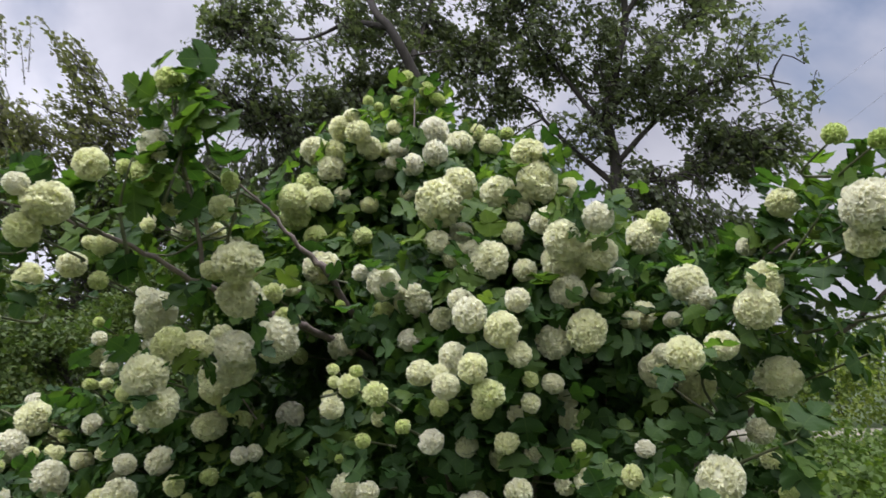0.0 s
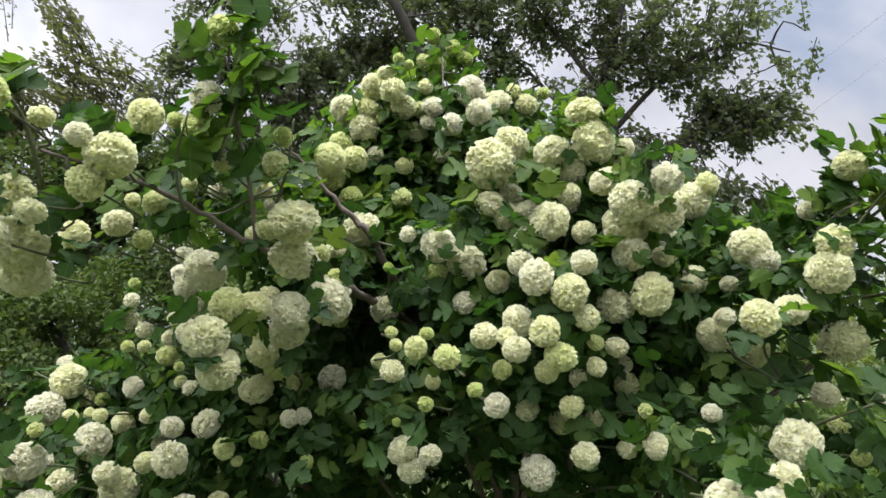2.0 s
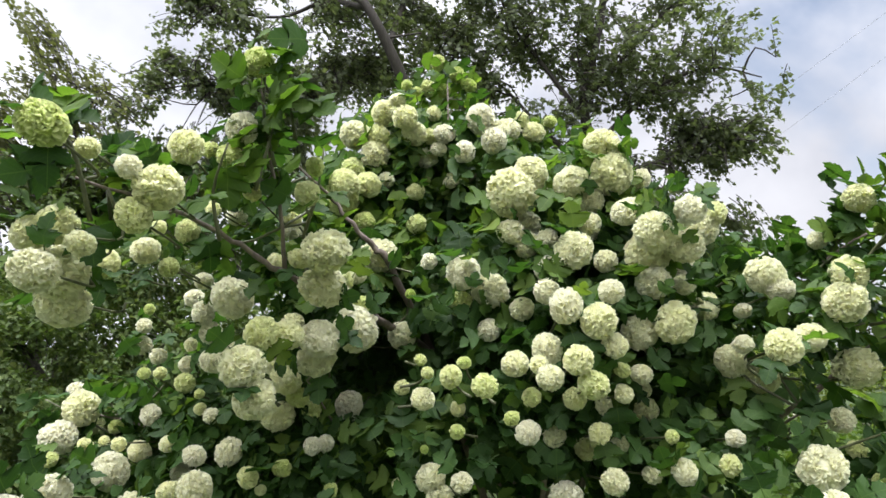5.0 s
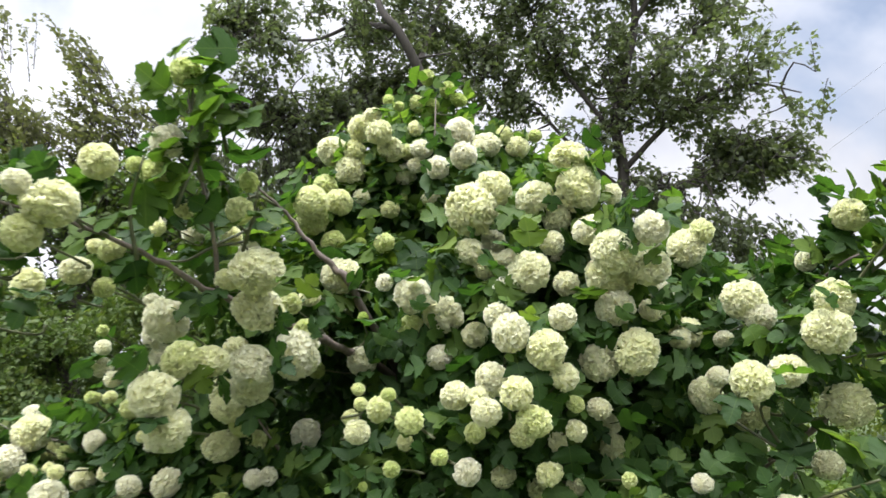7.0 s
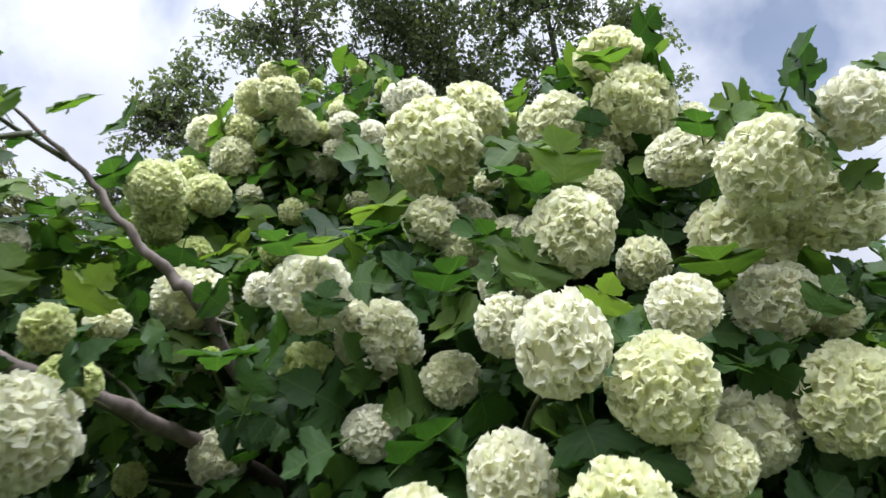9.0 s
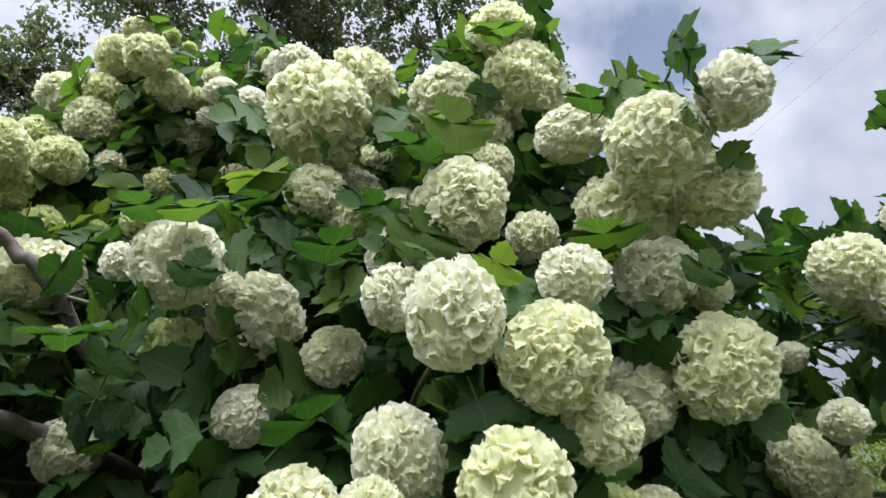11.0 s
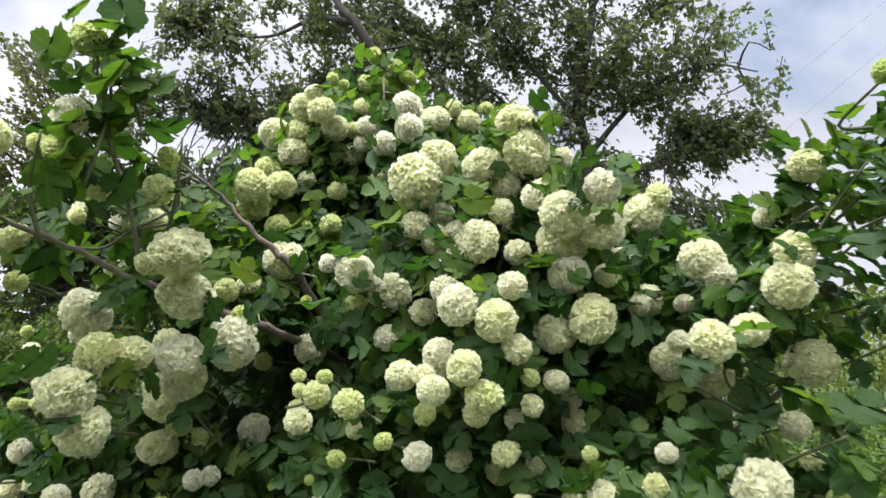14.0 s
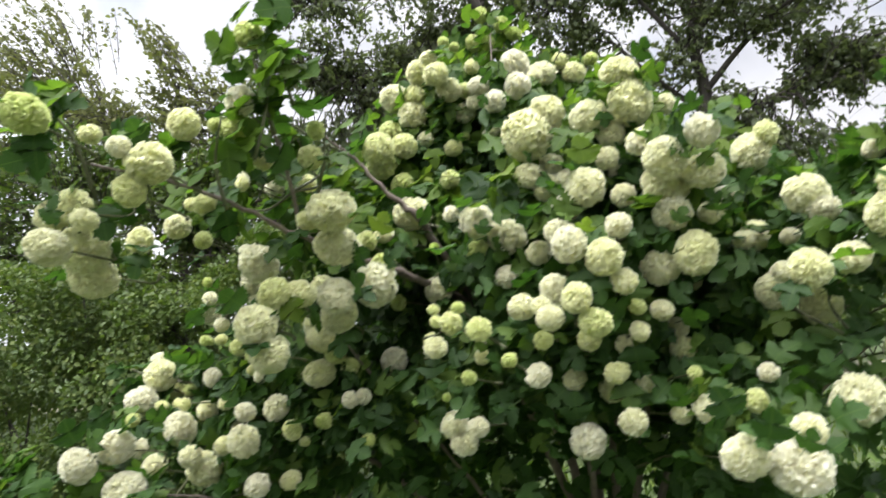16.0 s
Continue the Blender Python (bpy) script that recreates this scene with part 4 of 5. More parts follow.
limb_front_low = branch([(0.12, 1.74, 0.6), (0.08, 1.52, 1.05), (0.06, 1.32, 1.32), (0.06, 1.18, 1.44)], 0.0085)
flower(limb_front_low, [
    (0.041, 1.039, 1.624, 0.054, 0.1), (0.092, 1.033, 1.601, 0.059, 0.15), (-0.065, 1.195, 1.590, 0.042, 0),
    (0.119, 1.043, 1.562, 0.040, 0.1), (0.016, 1.072, 1.556, 0.049, 0.08), (0.043, 0.981, 1.540, 0.044, 0.2),
    (-0.129, 0.969, 1.537, 0.020, 0.6), (-0.039, 1.063, 1.533, 0.045, 0.1), (-0.008, 1.022, 1.532, 0.029, 0.1),
    (0.140, 1.073, 1.522, 0.029, 0.45), (-0.146, 1.011, 1.515, 0.035, 0.3), (0.003, 0.995, 1.514, 0.039, 0.2),
    (0.181, 1.100, 1.514, 0.038, 0.1), (-0.100, 0.963, 1.504, 0.037, 0.4), (0.067, 0.988, 1.503, 0.047, 0.35),
    (0.139, 1.070, 1.484, 0.033, 0.2), (-0.009, 1.086, 1.478, 0.030, 0.4), (0.063, 1.088, 1.475, 0.042, 0.3),
])
flower(limb_front_low, [
    (0.120, 1.117, 1.462, 0.031, 0.2), (-0.060, 0.972, 1.457, 0.025, 0.5), (-0.121, 1.212, 1.449, 0.029, 0.3),
    (0.232, 1.225, 1.443, 0.042, 0.3), (-0.132, 1.077, 1.425, 0.023, 0.6), (-0.021, 1.060, 1.425, 0.043, 0),
    (0.106, 1.084, 1.423, 0.034, 0.4), (0.097, 1.069, 1.422, 0.033, 0.3), (0.213, 1.063, 1.417, 0.022, 0.5),
    (0.038, 1.133, 1.409, 0.039, 0.2), (0.149, 1.127, 1.397, 0.031, 0.1), (0.100, 1.157, 1.387, 0.046, 0.3),
    (0.116, 1.061, 1.349, 0.045, 0.1), (0.198, 1.119, 1.347, 0.031, 0.1), (-0.124, 1.091, 1.344, 0.037, 0.1),
    (0.049, 1.110, 1.313, 0.060, 0), (-0.156, 1.158, 1.307, 0.048, 0.1),
])

limb_left_low = branch([(0.05, 1.76, 0.6), (-0.25, 1.62, 1.02), (-0.48, 1.48, 1.26), (-0.7, 1.42, 1.38), (-0.92, 1.5, 1.42)], 0.0085)
flower(limb_left_low, [
    (-0.706, 1.526, 1.670, 0.046, 0), (-0.762, 1.415, 1.639, 0.024, 0.6), (-0.637, 1.374, 1.629, 0.050, 0.05),
    (-0.812, 1.515, 1.607, 0.035, 0.1), (-0.622, 1.381, 1.588, 0.045, 0), (-0.666, 1.398, 1.564, 0.028, 0.2),
    (-0.826, 1.547, 1.563, 0.043, 0.1), (-0.559, 1.295, 1.552, 0.042, 0.1), (-0.757, 1.465, 1.540, 0.036, 0.05),
    (-0.669, 1.397, 1.524, 0.039, 0.1), (-0.748, 1.373, 1.507, 0.026, 0.6), (-0.729, 1.407, 1.506, 0.028, 0.3),
    (-0.785, 1.461, 1.502, 0.022, 0.5), (-0.660, 1.356, 1.488, 0.042, 0.4), (-0.615, 1.308, 1.470, 0.021, 0.5),
    (-0.948, 1.514, 1.461, 0.044, 0), (-0.617, 1.325, 1.440, 0.024, 0.4), (-0.895, 1.437, 1.432, 0.072, 0.15),
])
flower(limb_left_low, [
    (-0.588, 1.303, 1.429, 0.034, 0), (-0.721, 1.350, 1.427, 0.040, 0), (-0.824, 1.436, 1.394, 0.030, 0.4),
    (-0.902, 1.516, 1.383, 0.042, 0.4), (-0.752, 1.289, 1.380, 0.027, 0.3), (-0.918, 1.395, 1.379, 0.071, 0.05),
    (-0.666, 1.302, 1.378, 0.036, 0.15), (-0.820, 1.380, 1.371, 0.024, 0.3), (-0.850, 1.366, 1.369, 0.029, 0.3),
    (-0.743, 1.364, 1.355, 0.044, 0.14), (-0.900, 1.337, 1.346, 0.031, 0.4), (-0.771, 1.305, 1.328, 0.067, 0.05),
    (-0.648, 1.330, 1.320, 0.040, 0), (-0.848, 1.274, 1.298, 0.040, 0),
])

limb_left_front = branch([(0.04, 1.74, 0.7), (-0.2, 1.55, 1.15), (-0.33, 1.38, 1.36), (-0.40, 1.24, 1.50)], 0.0050)
flower(limb_left_front, [
    (-0.520, 1.160, 1.645, 0.074, 0), (-0.440, 1.040, 1.580, 0.057, 0.35), (-0.405, 1.061, 1.578, 0.053, 0.25),
    (-0.362, 1.122, 1.573, 0.068, 0.15), (-0.372, 1.164, 1.539, 0.069, 0.15), (-0.569, 1.239, 1.536, 0.049, 0.05),
    (-0.456, 0.999, 1.530, 0.066, 0.15), (-0.466, 1.296, 1.526, 0.045, 0.15), (-0.180, 1.075, 1.518, 0.022, 0.4),
    (-0.444, 1.267, 1.498, 0.057, 0.15), (-0.440, 1.011, 1.484, 0.062, 0.12), (-0.187, 1.098, 1.475, 0.041, 0.15),
    (-0.423, 1.287, 1.465, 0.043, 0.5), (-0.400, 1.307, 1.437, 0.035, 0.6), (-0.460, 1.295, 1.428, 0.060, 0.25),
    (-0.338, 1.303, 1.387, 0.017, 0.1), (-0.183, 1.157, 1.386, 0.016, 0.7), (-0.366, 1.277, 1.380, 0.034, 0),
])
flower(limb_left_front, [
    (-0.389, 1.264, 1.377, 0.033, 0), (-0.543, 1.269, 1.367, 0.052, 0.1), (-0.442, 1.259, 1.339, 0.035, 0.45),
    (-0.172, 1.165, 1.337, 0.054, 0.1), (-0.498, 1.235, 1.328, 0.038, 0.35), (-0.477, 1.245, 1.304, 0.022, 0.3),
    (-0.351, 1.247, 1.302, 0.025, 0.6), (-0.231, 1.295, 1.301, 0.021, 0.2),
])

limb_left_bottom = branch([(0, 1.76, 0.4), (-0.3, 1.55, 0.85), (-0.55, 1.32, 1.14), (-0.74, 1.15, 1.24)], 0.0085)
flower(limb_left_bottom, [
    (-0.600, 1.252, 1.364, 0.041, 0), (-0.773, 1.099, 1.332, 0.066, 0), (-0.577, 1.193, 1.318, 0.060, 0.2),
    (-0.800, 1.040, 1.314, 0.057, 0), (-0.637, 1.238, 1.303, 0.040, 0.25), (-0.691, 1.205, 1.291, 0.046, 0.1),
    (-0.798, 1.258, 1.265, 0.049, 0.1), (-0.684, 1.244, 1.260, 0.071, 0.1), (-0.740, 1.077, 1.260, 0.076, 0.07),
    (-0.548, 1.183, 1.239, 0.048, 0.07), (-0.512, 1.253, 1.231, 0.040, 0.28),
])


# large leaves that stand clear of the rest (foot, way, length)
SPRAYS = [
    (-0.107, 1.165, 1.708, -0.02, -0.68, 0.73, 0.031),
    (-0.091, 1.179, 1.700, 0.85, -0.45, 0.26, 0.030),
    (-0.102, 1.143, 1.657, 0.07, -0.59, 0.80, 0.024),
    (-0.088, 1.484, 2.055, -0.04, -0.84, 0.55, 0.035),
    (0.003, 1.481, 2.057, -0.81, -0.04, -0.59, 0.033),
    (-0.092, 1.492, 2.041, -0.52, 0.02, -0.85, 0.027),
    (0.155, 1.200, 1.911, -0.16, -0.83, 0.53, 0.031),
    (0.119, 1.248, 1.915, -0.24, -0.79, 0.56, 0.029),
    (0.066, 1.252, 1.905, 0.81, -0.58, -0.12, 0.027),
    (0.129, 1.195, 1.884, 0.12, 0.10, -0.99, 0.027),
    (0.049, 1.231, 1.857, 0.04, 0.10, -0.99, 0.024),
    (0.061, 1.253, 1.866, -0.02, -0.80, 0.60, 0.019),
]
SPRAYS += [
    (-0.009, 1.231, 1.800, 0.16, -0.75, 0.65, 0.020),
    (0.187, 1.117, 1.794, -0.51, -0.59, 0.62, 0.030),
    (0.182, 1.099, 1.786, -0.01, -0.84, 0.54, 0.030),
    (0.209, 1.103, 1.793, -0.32, -0.71, 0.63, 0.034),
    (0.228, 1.098, 1.803, -0.33, -0.71, 0.62, 0.024),
    (0.220, 1.065, 1.798, -0.01, -0.89, 0.46, 0.039),
    (0.203, 1.050, 1.777, 0.56, -0.65, -0.52, 0.031),
    (0.249, 1.068, 1.756, 0.47, -0.59, -0.66, 0.024),
    (0.036, 1.144, 1.679, -0.16, -0.62, 0.77, 0.024),
    (0.045, 1.149, 1.674, -0.58, -0.47, 0.66, 0.020),
    (0.057, 1.101, 1.665, -0.14, -0.61, 0.78, 0.024),
    (0.063, 1.058, 1.640, 0.13, -0.66, 0.74, 0.024),
]
SPRAYS += [
    (0.065, 1.048, 1.633, 0.66, -0.72, 0.21, 0.027),
    (0.125, 1.099, 1.641, 0.67, -0.75, -0.03, 0.024),
    (0.205, 1.063, 1.642, -0.03, -0.67, 0.74, 0.024),
    (0.212, 1.084, 1.637, -0.95, 0.22, -0.24, 0.027),
    (0.290, 1.130, 1.673, -0.22, -0.57, 0.79, 0.027),
    (0.049, 1.050, 1.592, 0.05, -0.34, -0.94, 0.034),
    (0.074, 1.043, 1.577, 0.26, -0.48, -0.84, 0.034),
    (-0.038, 1.195, 1.593, 0.78, -0.40, -0.48, 0.034),
    (-0.158, 1.212, 1.612, 0.43, -0.42, 0.79, 0.034),
    (-0.171, 1.242, 1.598, 0.27, -0.43, 0.86, 0.034),
    (-0.459, 0.972, 2.015, 0.17, -0.73, 0.67, 0.040),
    (-0.435, 0.999, 2.017, 0.74, 0.03, -0.67, 0.038),
]
SPRAYS += [
    (-0.433, 1.023, 1.990, 0.77, -0.00, -0.64, 0.037),
    (-0.476, 1.005, 1.919, -0.04, -0.71, 0.71, 0.035),
    (-0.444, 1.034, 1.923, 0.62, -0.01, -0.78, 0.037),
    (-0.449, 0.994, 1.876, -0.42, -0.25, -0.87, 0.029),
    (0.502, 1.014, 1.652, -0.17, -0.45, 0.88, 0.032),
    (0.406, 1.105, 1.649, 0.36, -0.61, -0.71, 0.040),
    (0.458, 1.086, 1.650, 0.46, -0.79, 0.41, 0.035),
    (0.256, 1.091, 1.822, -0.13, -0.58, 0.80, 0.029),
    (0.222, 1.086, 1.809, -1.00, -0.01, -0.06, 0.032),
    (0.468, 1.067, 1.430, -0.28, -0.17, 0.94, 0.040),
    (0.282, 0.979, 1.364, 0.58, -0.79, -0.19, 0.044),
    (-0.646, 0.786, 1.839, 0.98, 0.14, -0.16, 0.040),
]
SPRAYS += [
    (-0.630, 0.932, 1.810, 0.46, -0.45, 0.76, 0.040),
    (-0.677, 0.842, 1.794, 0.32, -0.51, 0.79, 0.040),
    (-0.869, 1.426, 1.422, 0.82, 0.00, 0.57, 0.036),
    (-0.823, 1.286, 1.355, 0.68, -0.23, -0.70, 0.036),
    (-0.498, 1.123, 1.662, 0.85, -0.15, -0.51, 0.036),
    (-0.429, 1.042, 1.577, 0.46, -0.30, -0.84, 0.036),
    (-0.381, 1.179, 1.304, 0.88, -0.35, -0.31, 0.040),
    (0.182, 0.670, 1.386, 0.27, -0.34, 0.90, 0.029),
    (0.190, 0.666, 1.382, -0.64, -0.07, 0.76, 0.025),
    (0.196, 0.628, 1.389, 0.49, -0.45, 0.75, 0.019),
    (0.240, 0.677, 1.403, 0.56, -0.55, 0.62, 0.027),
    (0.174, 0.723, 1.399, -0.18, -0.22, 0.96, 0.031),
]

# stems from the ground
for top in [b[0] for b in BONES if b[0][2] < 1.2]:
    foot = ROOT + RNG.normal(size=3) * (0.09, 0.06, 0)
    mid = (foot + top) / 2 + RNG.normal(size=3) * (0.05, 0.04, 0)
    line = smooth_line([foot, mid, top], 5)
    v, f = tube(line - ROOT, np.linspace(0.020, 0.0135, len(line)), 8)
    placed("stem", mesh_of("stem", v, f, TWIG), bush)

# leafy shoots without flowers
SHOOTS = [
    ((-0.4, 1.35, 1.89), (-0.5, 1.28, 1.95), 10), ((-0.43, 1.33, 1.91), (-0.47, 1.25, 1.9), 10),
    ((0.4, 1.1, 1.2), (0.5, 0.92, 1.3), 26), ((0.4, 1.1, 1.35), (0.5, 0.95, 1.44), 24),
    ((0.3, 1.1, 1.15), (0.4, 0.9, 1.22), 26), ((-0.43, 1.04, 1.85), (-0.44, 1.0, 2.03), 10),
    ((-0.4, 1.05, 1.9), (-0.38, 1.0, 2.0), 9), ((-0.45, 1.0, 1.8), (-0.42, 1.0, 2.0), 12),
    ((-0.4, 1.15, 1.75), (-0.36, 1.1, 1.9), 12), ((-0.62, 0.85, 1.72), (-0.68, 0.78, 1.86), 16),
    ((-0.5, 1.0, 1.72), (-0.48, 0.95, 1.86), 14), ((-0.05, 1.7, 2.0), (0.1, 1.65, 2.2), 18),
]
SHOOTS += [
    ((0.05, 1.5, 1.85), (0.2, 1.4, 2.05), 20), ((0.2, 1.35, 1.7), (0.32, 1.2, 1.79), 18),
    ((0.25, 1.4, 1.65), (0.45, 1.45, 1.79), 22), ((0.4, 1.4, 1.65), (0.62, 1.4, 1.79), 26),
    ((0.55, 1.25, 1.65), (0.66, 1.08, 1.88), 26), ((0.55, 1.1, 1.65), (0.6, 0.98, 1.79), 16),
    ((0.62, 1.3, 1.6), (0.8, 1.12, 1.8), 26), ((0.66, 1.2, 1.6), (0.86, 0.98, 1.66), 26),
    ((0.62, 1.2, 1.7), (0.78, 1.02, 1.92), 20), ((0.5, 1.45, 1.15), (0.66, 1.2, 1.24), 24),
    ((0.62, 1.5, 1.5), (0.85, 1.35, 1.62), 30), ((0.5, 1.3, 1.5), (0.66, 1.02, 1.56), 24),
]
SHOOTS += [
    ((0.45, 1.5, 1.6), (0.62, 1.5, 1.78), 30), ((0.55, 1.45, 1.55), (0.75, 1.4, 1.74), 30),
    ((0.3, 1.55, 1.65), (0.45, 1.6, 1.82), 26), ((0.3, 1.5, 1.4), (0.5, 1.25, 1.45), 40),
    ((0.25, 1.4, 1.3), (0.38, 1.15, 1.36), 40), ((0.4, 1.3, 1.5), (0.58, 1.1, 1.6), 30),
    ((0.15, 1.4, 1.2), (0.25, 1.12, 1.28), 30), ((-0.05, 1.5, 1.1), (-0.1, 1.2, 1.22), 24),
    ((-0.2, 1.45, 1.1), (-0.35, 1.2, 1.18), 24), ((-0.5, 1.5, 1.1), (-0.75, 1.25, 1.15), 30),
    ((-0.7, 1.5, 1.3), (-0.98, 1.45, 1.45), 20), ((-0.7, 1.1, 1.05), (-1.0, 0.95, 1.12), 30),
]
SHOOTS += [
    ((-0.85, 1.05, 1.2), (-1.02, 0.92, 1.33), 30), ((-0.9, 1.15, 1.2), (-1.12, 1.08, 1.36), 30),
    ((-0.8, 1.0, 1.1), (-0.95, 0.84, 1.22), 24), ((-0.8, 1.3, 1.1), (-1.15, 1.2, 1.2), 30),
]
for foot, tip, n in SHOOTS:
    sprig(np.array(foot), np.array(tip), int(n * 1.3), 0.055, 0.050 if tip[0] < -0.3 and tip[2] > 1.8 else 0.041)
    line = smooth_line([foot, (np.array(foot) + tip) / 2 + RNG.normal(size=3) * 0.012, tip], 4)
    v, f = tube(line - ROOT, np.linspace(0.0036, 0.0016, len(line)), 5)
    placed("shoot", mesh_of("shoot", v, f, GREEN_STALK), bush)
    HOLDERS.append(line)

# the leafy inside of the bush: each head has foliage behind it
for x, y, z, wide in HEADS:
    inside = unit(np.array([x * 0.6, y - 0.15, (z - 1.5) * 0.5]))
    sparse = (x < -0.3 and y < 1.25) or x > 0.45
    for _ in range(13 if sparse else 36):
        p = np.array([x, y, z]) + inside * (wide * 0.6 + RNG.uniform(0.02, 1.0) ** 1.3 * min(0.6, max(0.15, 2.3 - y))) + RNG.normal(size=3) * (0.07, 0.05, 0.07)
        SPOTS.append(p)
        WAYS.append(RNG.normal(size=3) + (0, -0.3, -0.15))
        SIZES.append(RNG.uniform(0.030, 0.048))
heart = np.concatenate([b[len(b) // 3:] for b in BONES])
outer = np.array(SPOTS)
for _ in range(17000):
    a, b = outer[int(RNG.integers(len(outer)))], heart[int(RNG.integers(len(heart)))]
    if np.linalg.norm(a - b) > 0.5 or (a[0] < -0.28 and a[1] < 1.2 and RNG.uniform() < 0.85):
        continue
    p = a + (b - a) * RNG.uniform(0.15, 0.9) + RNG.normal(size=3) * 0.05
    p[1] += RNG.uniform(0.03, 0.3)
    SPOTS.append(p)
    WAYS.append(RNG.normal(size=3) + (0, -0.4, -0.1))
    SIZES.append(RNG.uniform(0.028, 0.046))

for _ in range(5000):
    a = RNG.uniform(0, 6.283)
    r = math.sqrt(RNG.uniform(0.15, 1))
    z = RNG.uniform(0.25, 1.3)
    SPOTS.append(np.array([0.02 + 0.95 * r * math.cos(a) * (0.55 + 0.35 * z), 1.85 + 0.62 * r * math.sin(a), z]))
    WAYS.append(RNG.normal(size=3) + (0, -0.3, -0.2))
    SIZES.append(RNG.uniform(0.032, 0.052))

# the back and the top of the bush
for _ in range(4500):
    d = unit(RNG.normal(size=3))
    d[1], d[2] = abs(d[1]), abs(d[2]) * 0.98 - 0.02
    SPOTS.append(np.array([0.0, 1.82, 1.15]) + d * (0.70, 0.62, 1.0) * RNG.uniform(0.72, 1.0) * (1 + 0.12 * noise.noise(Vector(d * 3.0))))
    WAYS.append(d + RNG.normal(size=3) * 0.6 + (0, 0, -0.2))
    SIZES.append(RNG.uniform(0.034, 0.052))

where, ways, sizes = np.array(SPOTS), np.array(WAYS), np.array(SIZES)
free = ~((where[:, 0] > 0.12) & (where[:, 0] < 0.56) & (where[:, 1] < 1.12) & (where[:, 2] > 1.84))
free &= ~((where[:, 0] > 0.28) & (where[:, 0] < 0.60) & (where[:, 1] < 1.45) & (where[:, 2] > 1.80))
free &= ~((where[:, 0] > 0.48) & (where[:, 1] > 1.08) & (where[:, 2] > 0.9) & (where[:, 2] < 1.56) & (RNG.uniform(size=len(where)) < 0.85))
# the camera's way stays free, and so does the gap over the low boughs
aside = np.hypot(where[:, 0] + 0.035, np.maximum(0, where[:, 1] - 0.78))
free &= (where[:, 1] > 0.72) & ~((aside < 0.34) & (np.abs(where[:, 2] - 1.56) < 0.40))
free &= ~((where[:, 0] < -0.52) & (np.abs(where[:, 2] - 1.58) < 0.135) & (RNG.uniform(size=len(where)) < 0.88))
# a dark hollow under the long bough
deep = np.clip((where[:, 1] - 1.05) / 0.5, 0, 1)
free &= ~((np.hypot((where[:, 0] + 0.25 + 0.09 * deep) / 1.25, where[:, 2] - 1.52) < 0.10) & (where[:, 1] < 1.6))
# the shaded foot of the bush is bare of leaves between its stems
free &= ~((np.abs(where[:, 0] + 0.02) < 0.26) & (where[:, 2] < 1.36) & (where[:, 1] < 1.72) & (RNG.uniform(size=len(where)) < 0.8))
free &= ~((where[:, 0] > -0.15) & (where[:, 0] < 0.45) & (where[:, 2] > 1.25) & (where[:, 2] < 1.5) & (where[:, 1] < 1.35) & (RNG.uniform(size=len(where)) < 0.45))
holders = np.concatenate(HOLDERS + BONES)
for k in np.flatnonzero(free & ((where[:, 1] < 1.25) | ((where[:, 2] > 1.85) & (where[:, 1] < 1.75)) | (where[:, 0] < -0.5) | (where[:, 0] > 0.6))):
    free[k] = np.min(np.linalg.norm(holders - where[k], axis=1)) < 0.075
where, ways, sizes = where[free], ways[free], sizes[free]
# the crown is cut to its flowers' outline as viewed near the camera's start
def bearing(p):
    d = np.asarray(p, dtype=float).reshape(-1, 3) - (-0.08, 0.05, 1.55)
    return np.arctan2(d[:, 0], d[:, 1]), np.arctan2(d[:, 2], np.hypot(d[:, 0], d[:, 1])), np.linalg.norm(d, axis=1)


heads = np.array(HEADS)
side, up, far = bearing(heads[:, :3])
leaf_side, leaf_up, _ = bearing(where)
rim = np.full(len(where), -1.0)
for a, e, half in zip(side, up, heads[:, 3] / 2 / far):
    rim = np.where(np.abs(leaf_side - a) < half + 0.03, np.maximum(rim, e + half * 0.3), rim)
tall = (leaf_up > rim + RNG.uniform(-0.025, 0.02, len(where))) & (where[:, 0] > -0.42) & (where[:, 0] < 0.34) & (where[:, 1] > 1.15) & (where[:, 2] > 1.7)
keep = (~tall | (RNG.uniform(size=len(where)) < 0.03)) & ((where[:, 2] < 2.15) | (RNG.uniform(size=len(where)) < 0.4))
where, ways, sizes = where[keep], ways[keep], sizes[keep]
# most leaves between the camera's viewpoints and the heads go: few lie over them
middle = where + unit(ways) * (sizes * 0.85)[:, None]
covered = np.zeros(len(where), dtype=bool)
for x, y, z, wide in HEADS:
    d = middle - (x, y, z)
    for viewpoint in VIEWPOINTS:
        front = unit(np.array(viewpoint) - (x, y, z))
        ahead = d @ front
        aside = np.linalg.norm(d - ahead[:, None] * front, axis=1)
        narrow = np.clip(1 - ahead / np.linalg.norm(np.array(viewpoint) - (x, y, z)), 0.1, 1)
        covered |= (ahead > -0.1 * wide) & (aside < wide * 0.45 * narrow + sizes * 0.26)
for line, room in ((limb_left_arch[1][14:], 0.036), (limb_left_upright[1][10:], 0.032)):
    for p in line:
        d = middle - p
        for viewpoint in VIEWPOINTS:
            front = unit(np.array(viewpoint) - p)
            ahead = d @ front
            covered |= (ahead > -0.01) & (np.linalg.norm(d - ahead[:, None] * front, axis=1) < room)
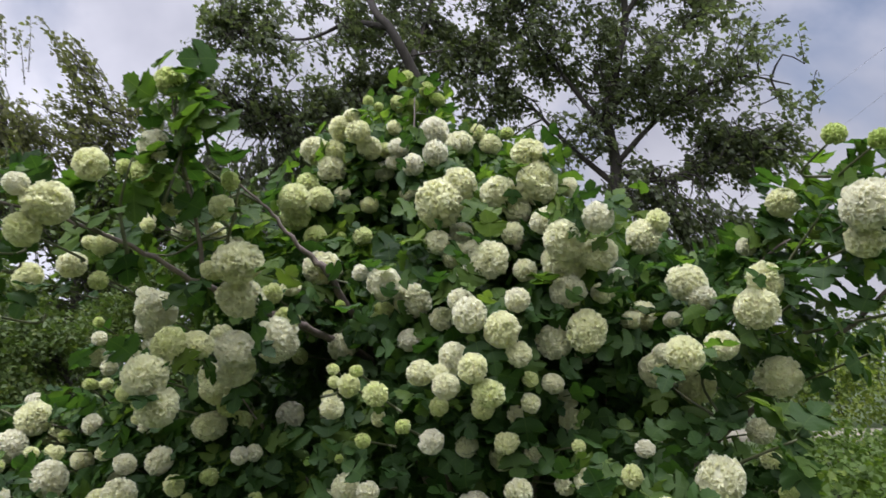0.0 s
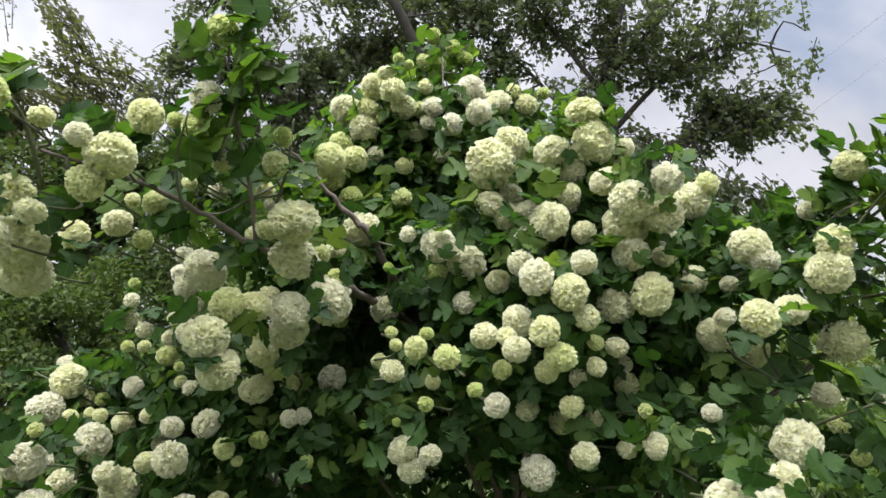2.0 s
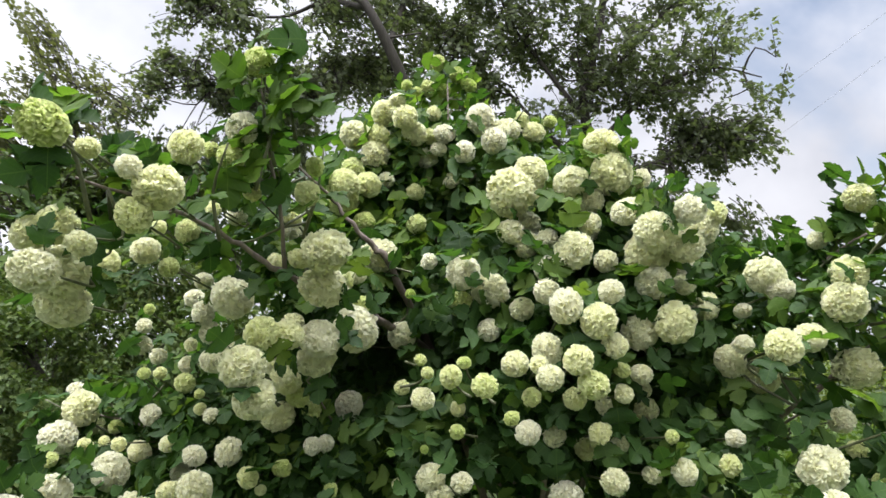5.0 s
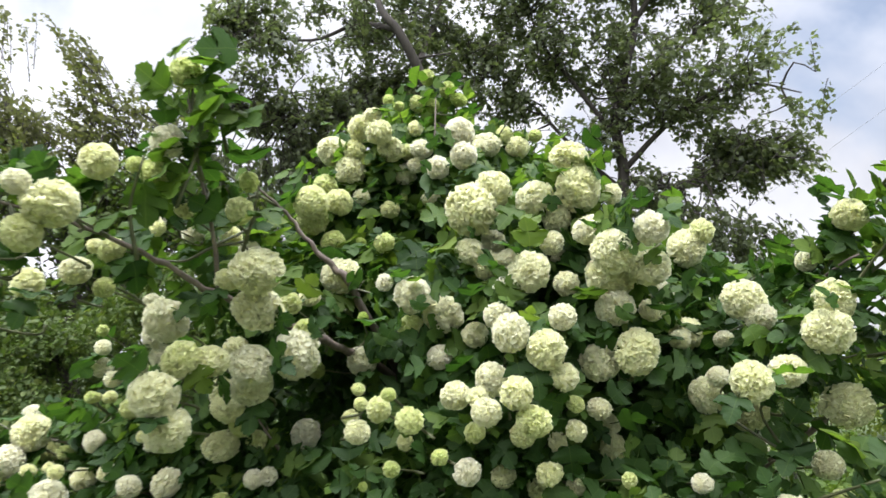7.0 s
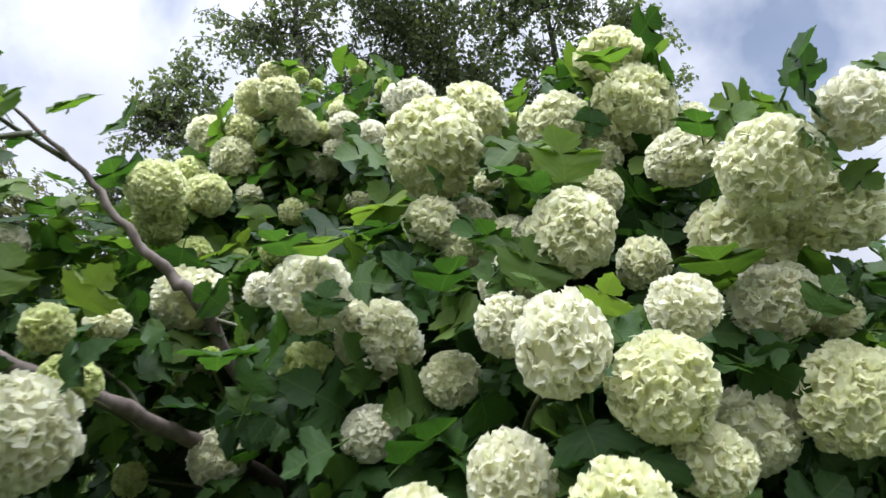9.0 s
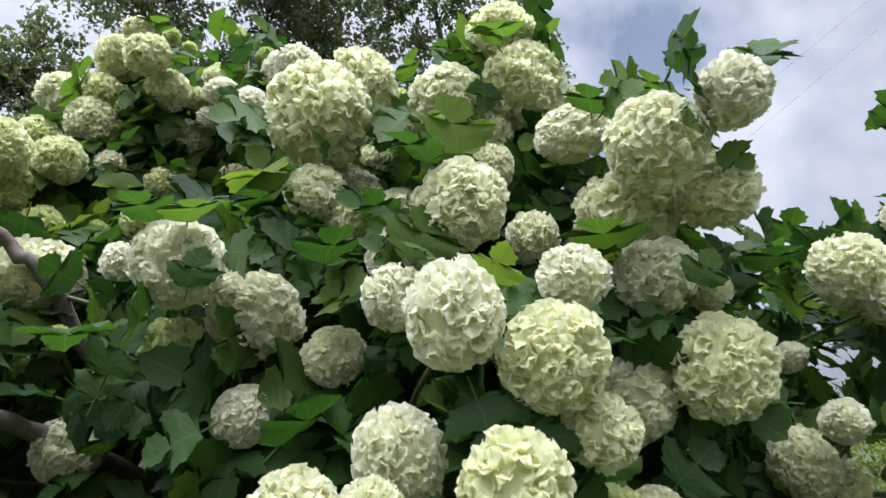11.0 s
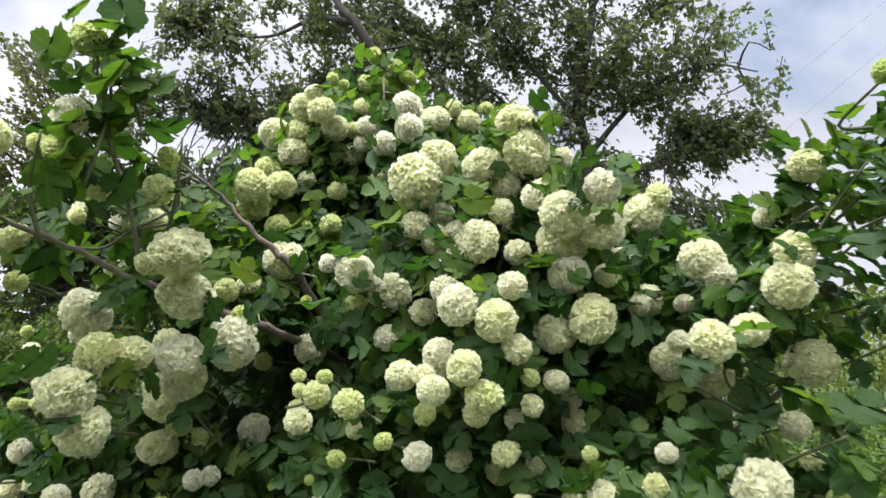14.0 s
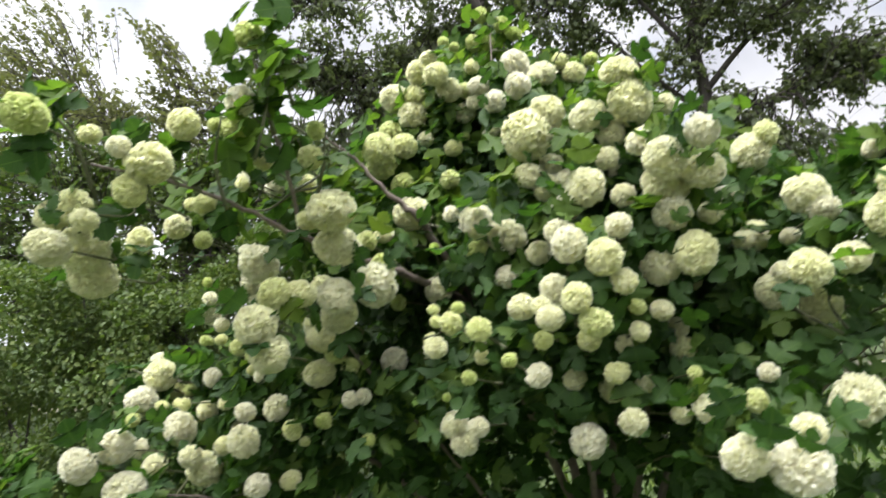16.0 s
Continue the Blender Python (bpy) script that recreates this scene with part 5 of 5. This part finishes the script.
# and the light reaches most of them
shading = np.zeros(len(where), dtype=bool)
for x, y, z, wide in HEADS:
    d = middle - (x, y, z)
    for front, room in ((np.array(TO_SUN), 0.5), (np.array((0, -0.17, 0.98)), 0.2)):
        ahead = d @ front
        shading |= (ahead > 0) & (ahead < room * (1.4 if x < -0.2 else 1.0)) & (np.linalg.norm(d - ahead[:, None] * front, axis=1) < wide * 0.42 + sizes * 0.1)
chances = RNG.uniform(size=(2, len(where)))
loose = np.where((where[:, 0] < -0.1) & (where[:, 1] < 1.4) & (where[:, 2] < 1.84), 0.1, 0.5)  # thin foliage round the outer bough
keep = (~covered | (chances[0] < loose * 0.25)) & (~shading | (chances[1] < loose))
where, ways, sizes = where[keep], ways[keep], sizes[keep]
# few but large leaves on the upright bough
upper = (where[:, 0] < -0.35) & (where[:, 2] > 1.75) & (where[:, 1] < 1.15)
sizes = np.where(upper, sizes * 1.15, sizes)
keep = ~upper | (RNG.uniform(size=len(where)) < 0.8)
where, ways, sizes = where[keep], ways[keep], sizes[keep]
# pairs of leaves that stand out beside the heads, and the larger ones that show singly
proud = np.array(PROUD)
proud = proud[np.hypot(proud[:, 0] + 0.035, np.maximum(0, proud[:, 1] - 0.78)) > 0.34]
sprays = np.array(SPRAYS)
proud = np.concatenate([proud, sprays])
where, ways, sizes = np.concatenate([where, proud[:, :3]]), np.concatenate([ways, proud[:, 3:6]]), np.concatenate([sizes, proud[:, 6]])
out = unit(where * (1, 1, 0) - AXIS)
facing = out * 0.55 + RNG.normal(size=where.shape) * 0.45 + (0, -0.1, 0.75)
facing[-len(sprays):] = RNG.normal(size=sprays[:, :3].shape) * 0.3 + (0, -0.85, 0.55)
turn = turns(ways + RNG.normal(size=ways.shape) * 0.2, facing)
near = np.argsort(where[:, 1])[:290]
# the newest leaves, at the tips of the upper shoots, are paler
fresh = RNG.uniform(size=len(where)) < np.clip((where[:, 2] - 1.60) / 0.60, 0.05, 0.55)
fresh[-len(sprays):] |= RNG.uniform(size=len(sprays)) < 0.3
single = [[mesh_of("leaf", v, f, m, uv) for v, f, uv in LEAVES] for m in (LEAF, FRESH_LEAF)]
for i in near:
    ob = placed("leaf", single[int(fresh[i])][int(i) % 4], bush)
    m = Matrix(turn[i].tolist()).to_4x4()
    ob.matrix_basis = Matrix.Translation(where[i] - ROOT) @ m @ Matrix.Scale(sizes[i], 4)
rest = np.setdiff1d(np.arange(len(where)), near)

for k in range(4):
    for mat, young in ((LEAF, False), (FRESH_LEAF, True)):
        some = rest[k::4]
        some = some[fresh[some] == young]
        some, inner = some[where[some, 1] < 1.5], some[where[some, 1] >= 1.5]
        placed("foliage", scattered("foliage", LEAVES[k], where[some] - ROOT, turn[some], sizes[some], mat), bush, "", "stuff")
        placed("foliage", scattered("foliage", INNER[k], where[inner] - ROOT, turn[inner], sizes[inner] * 1.15, mat), bush, "", "stuff")
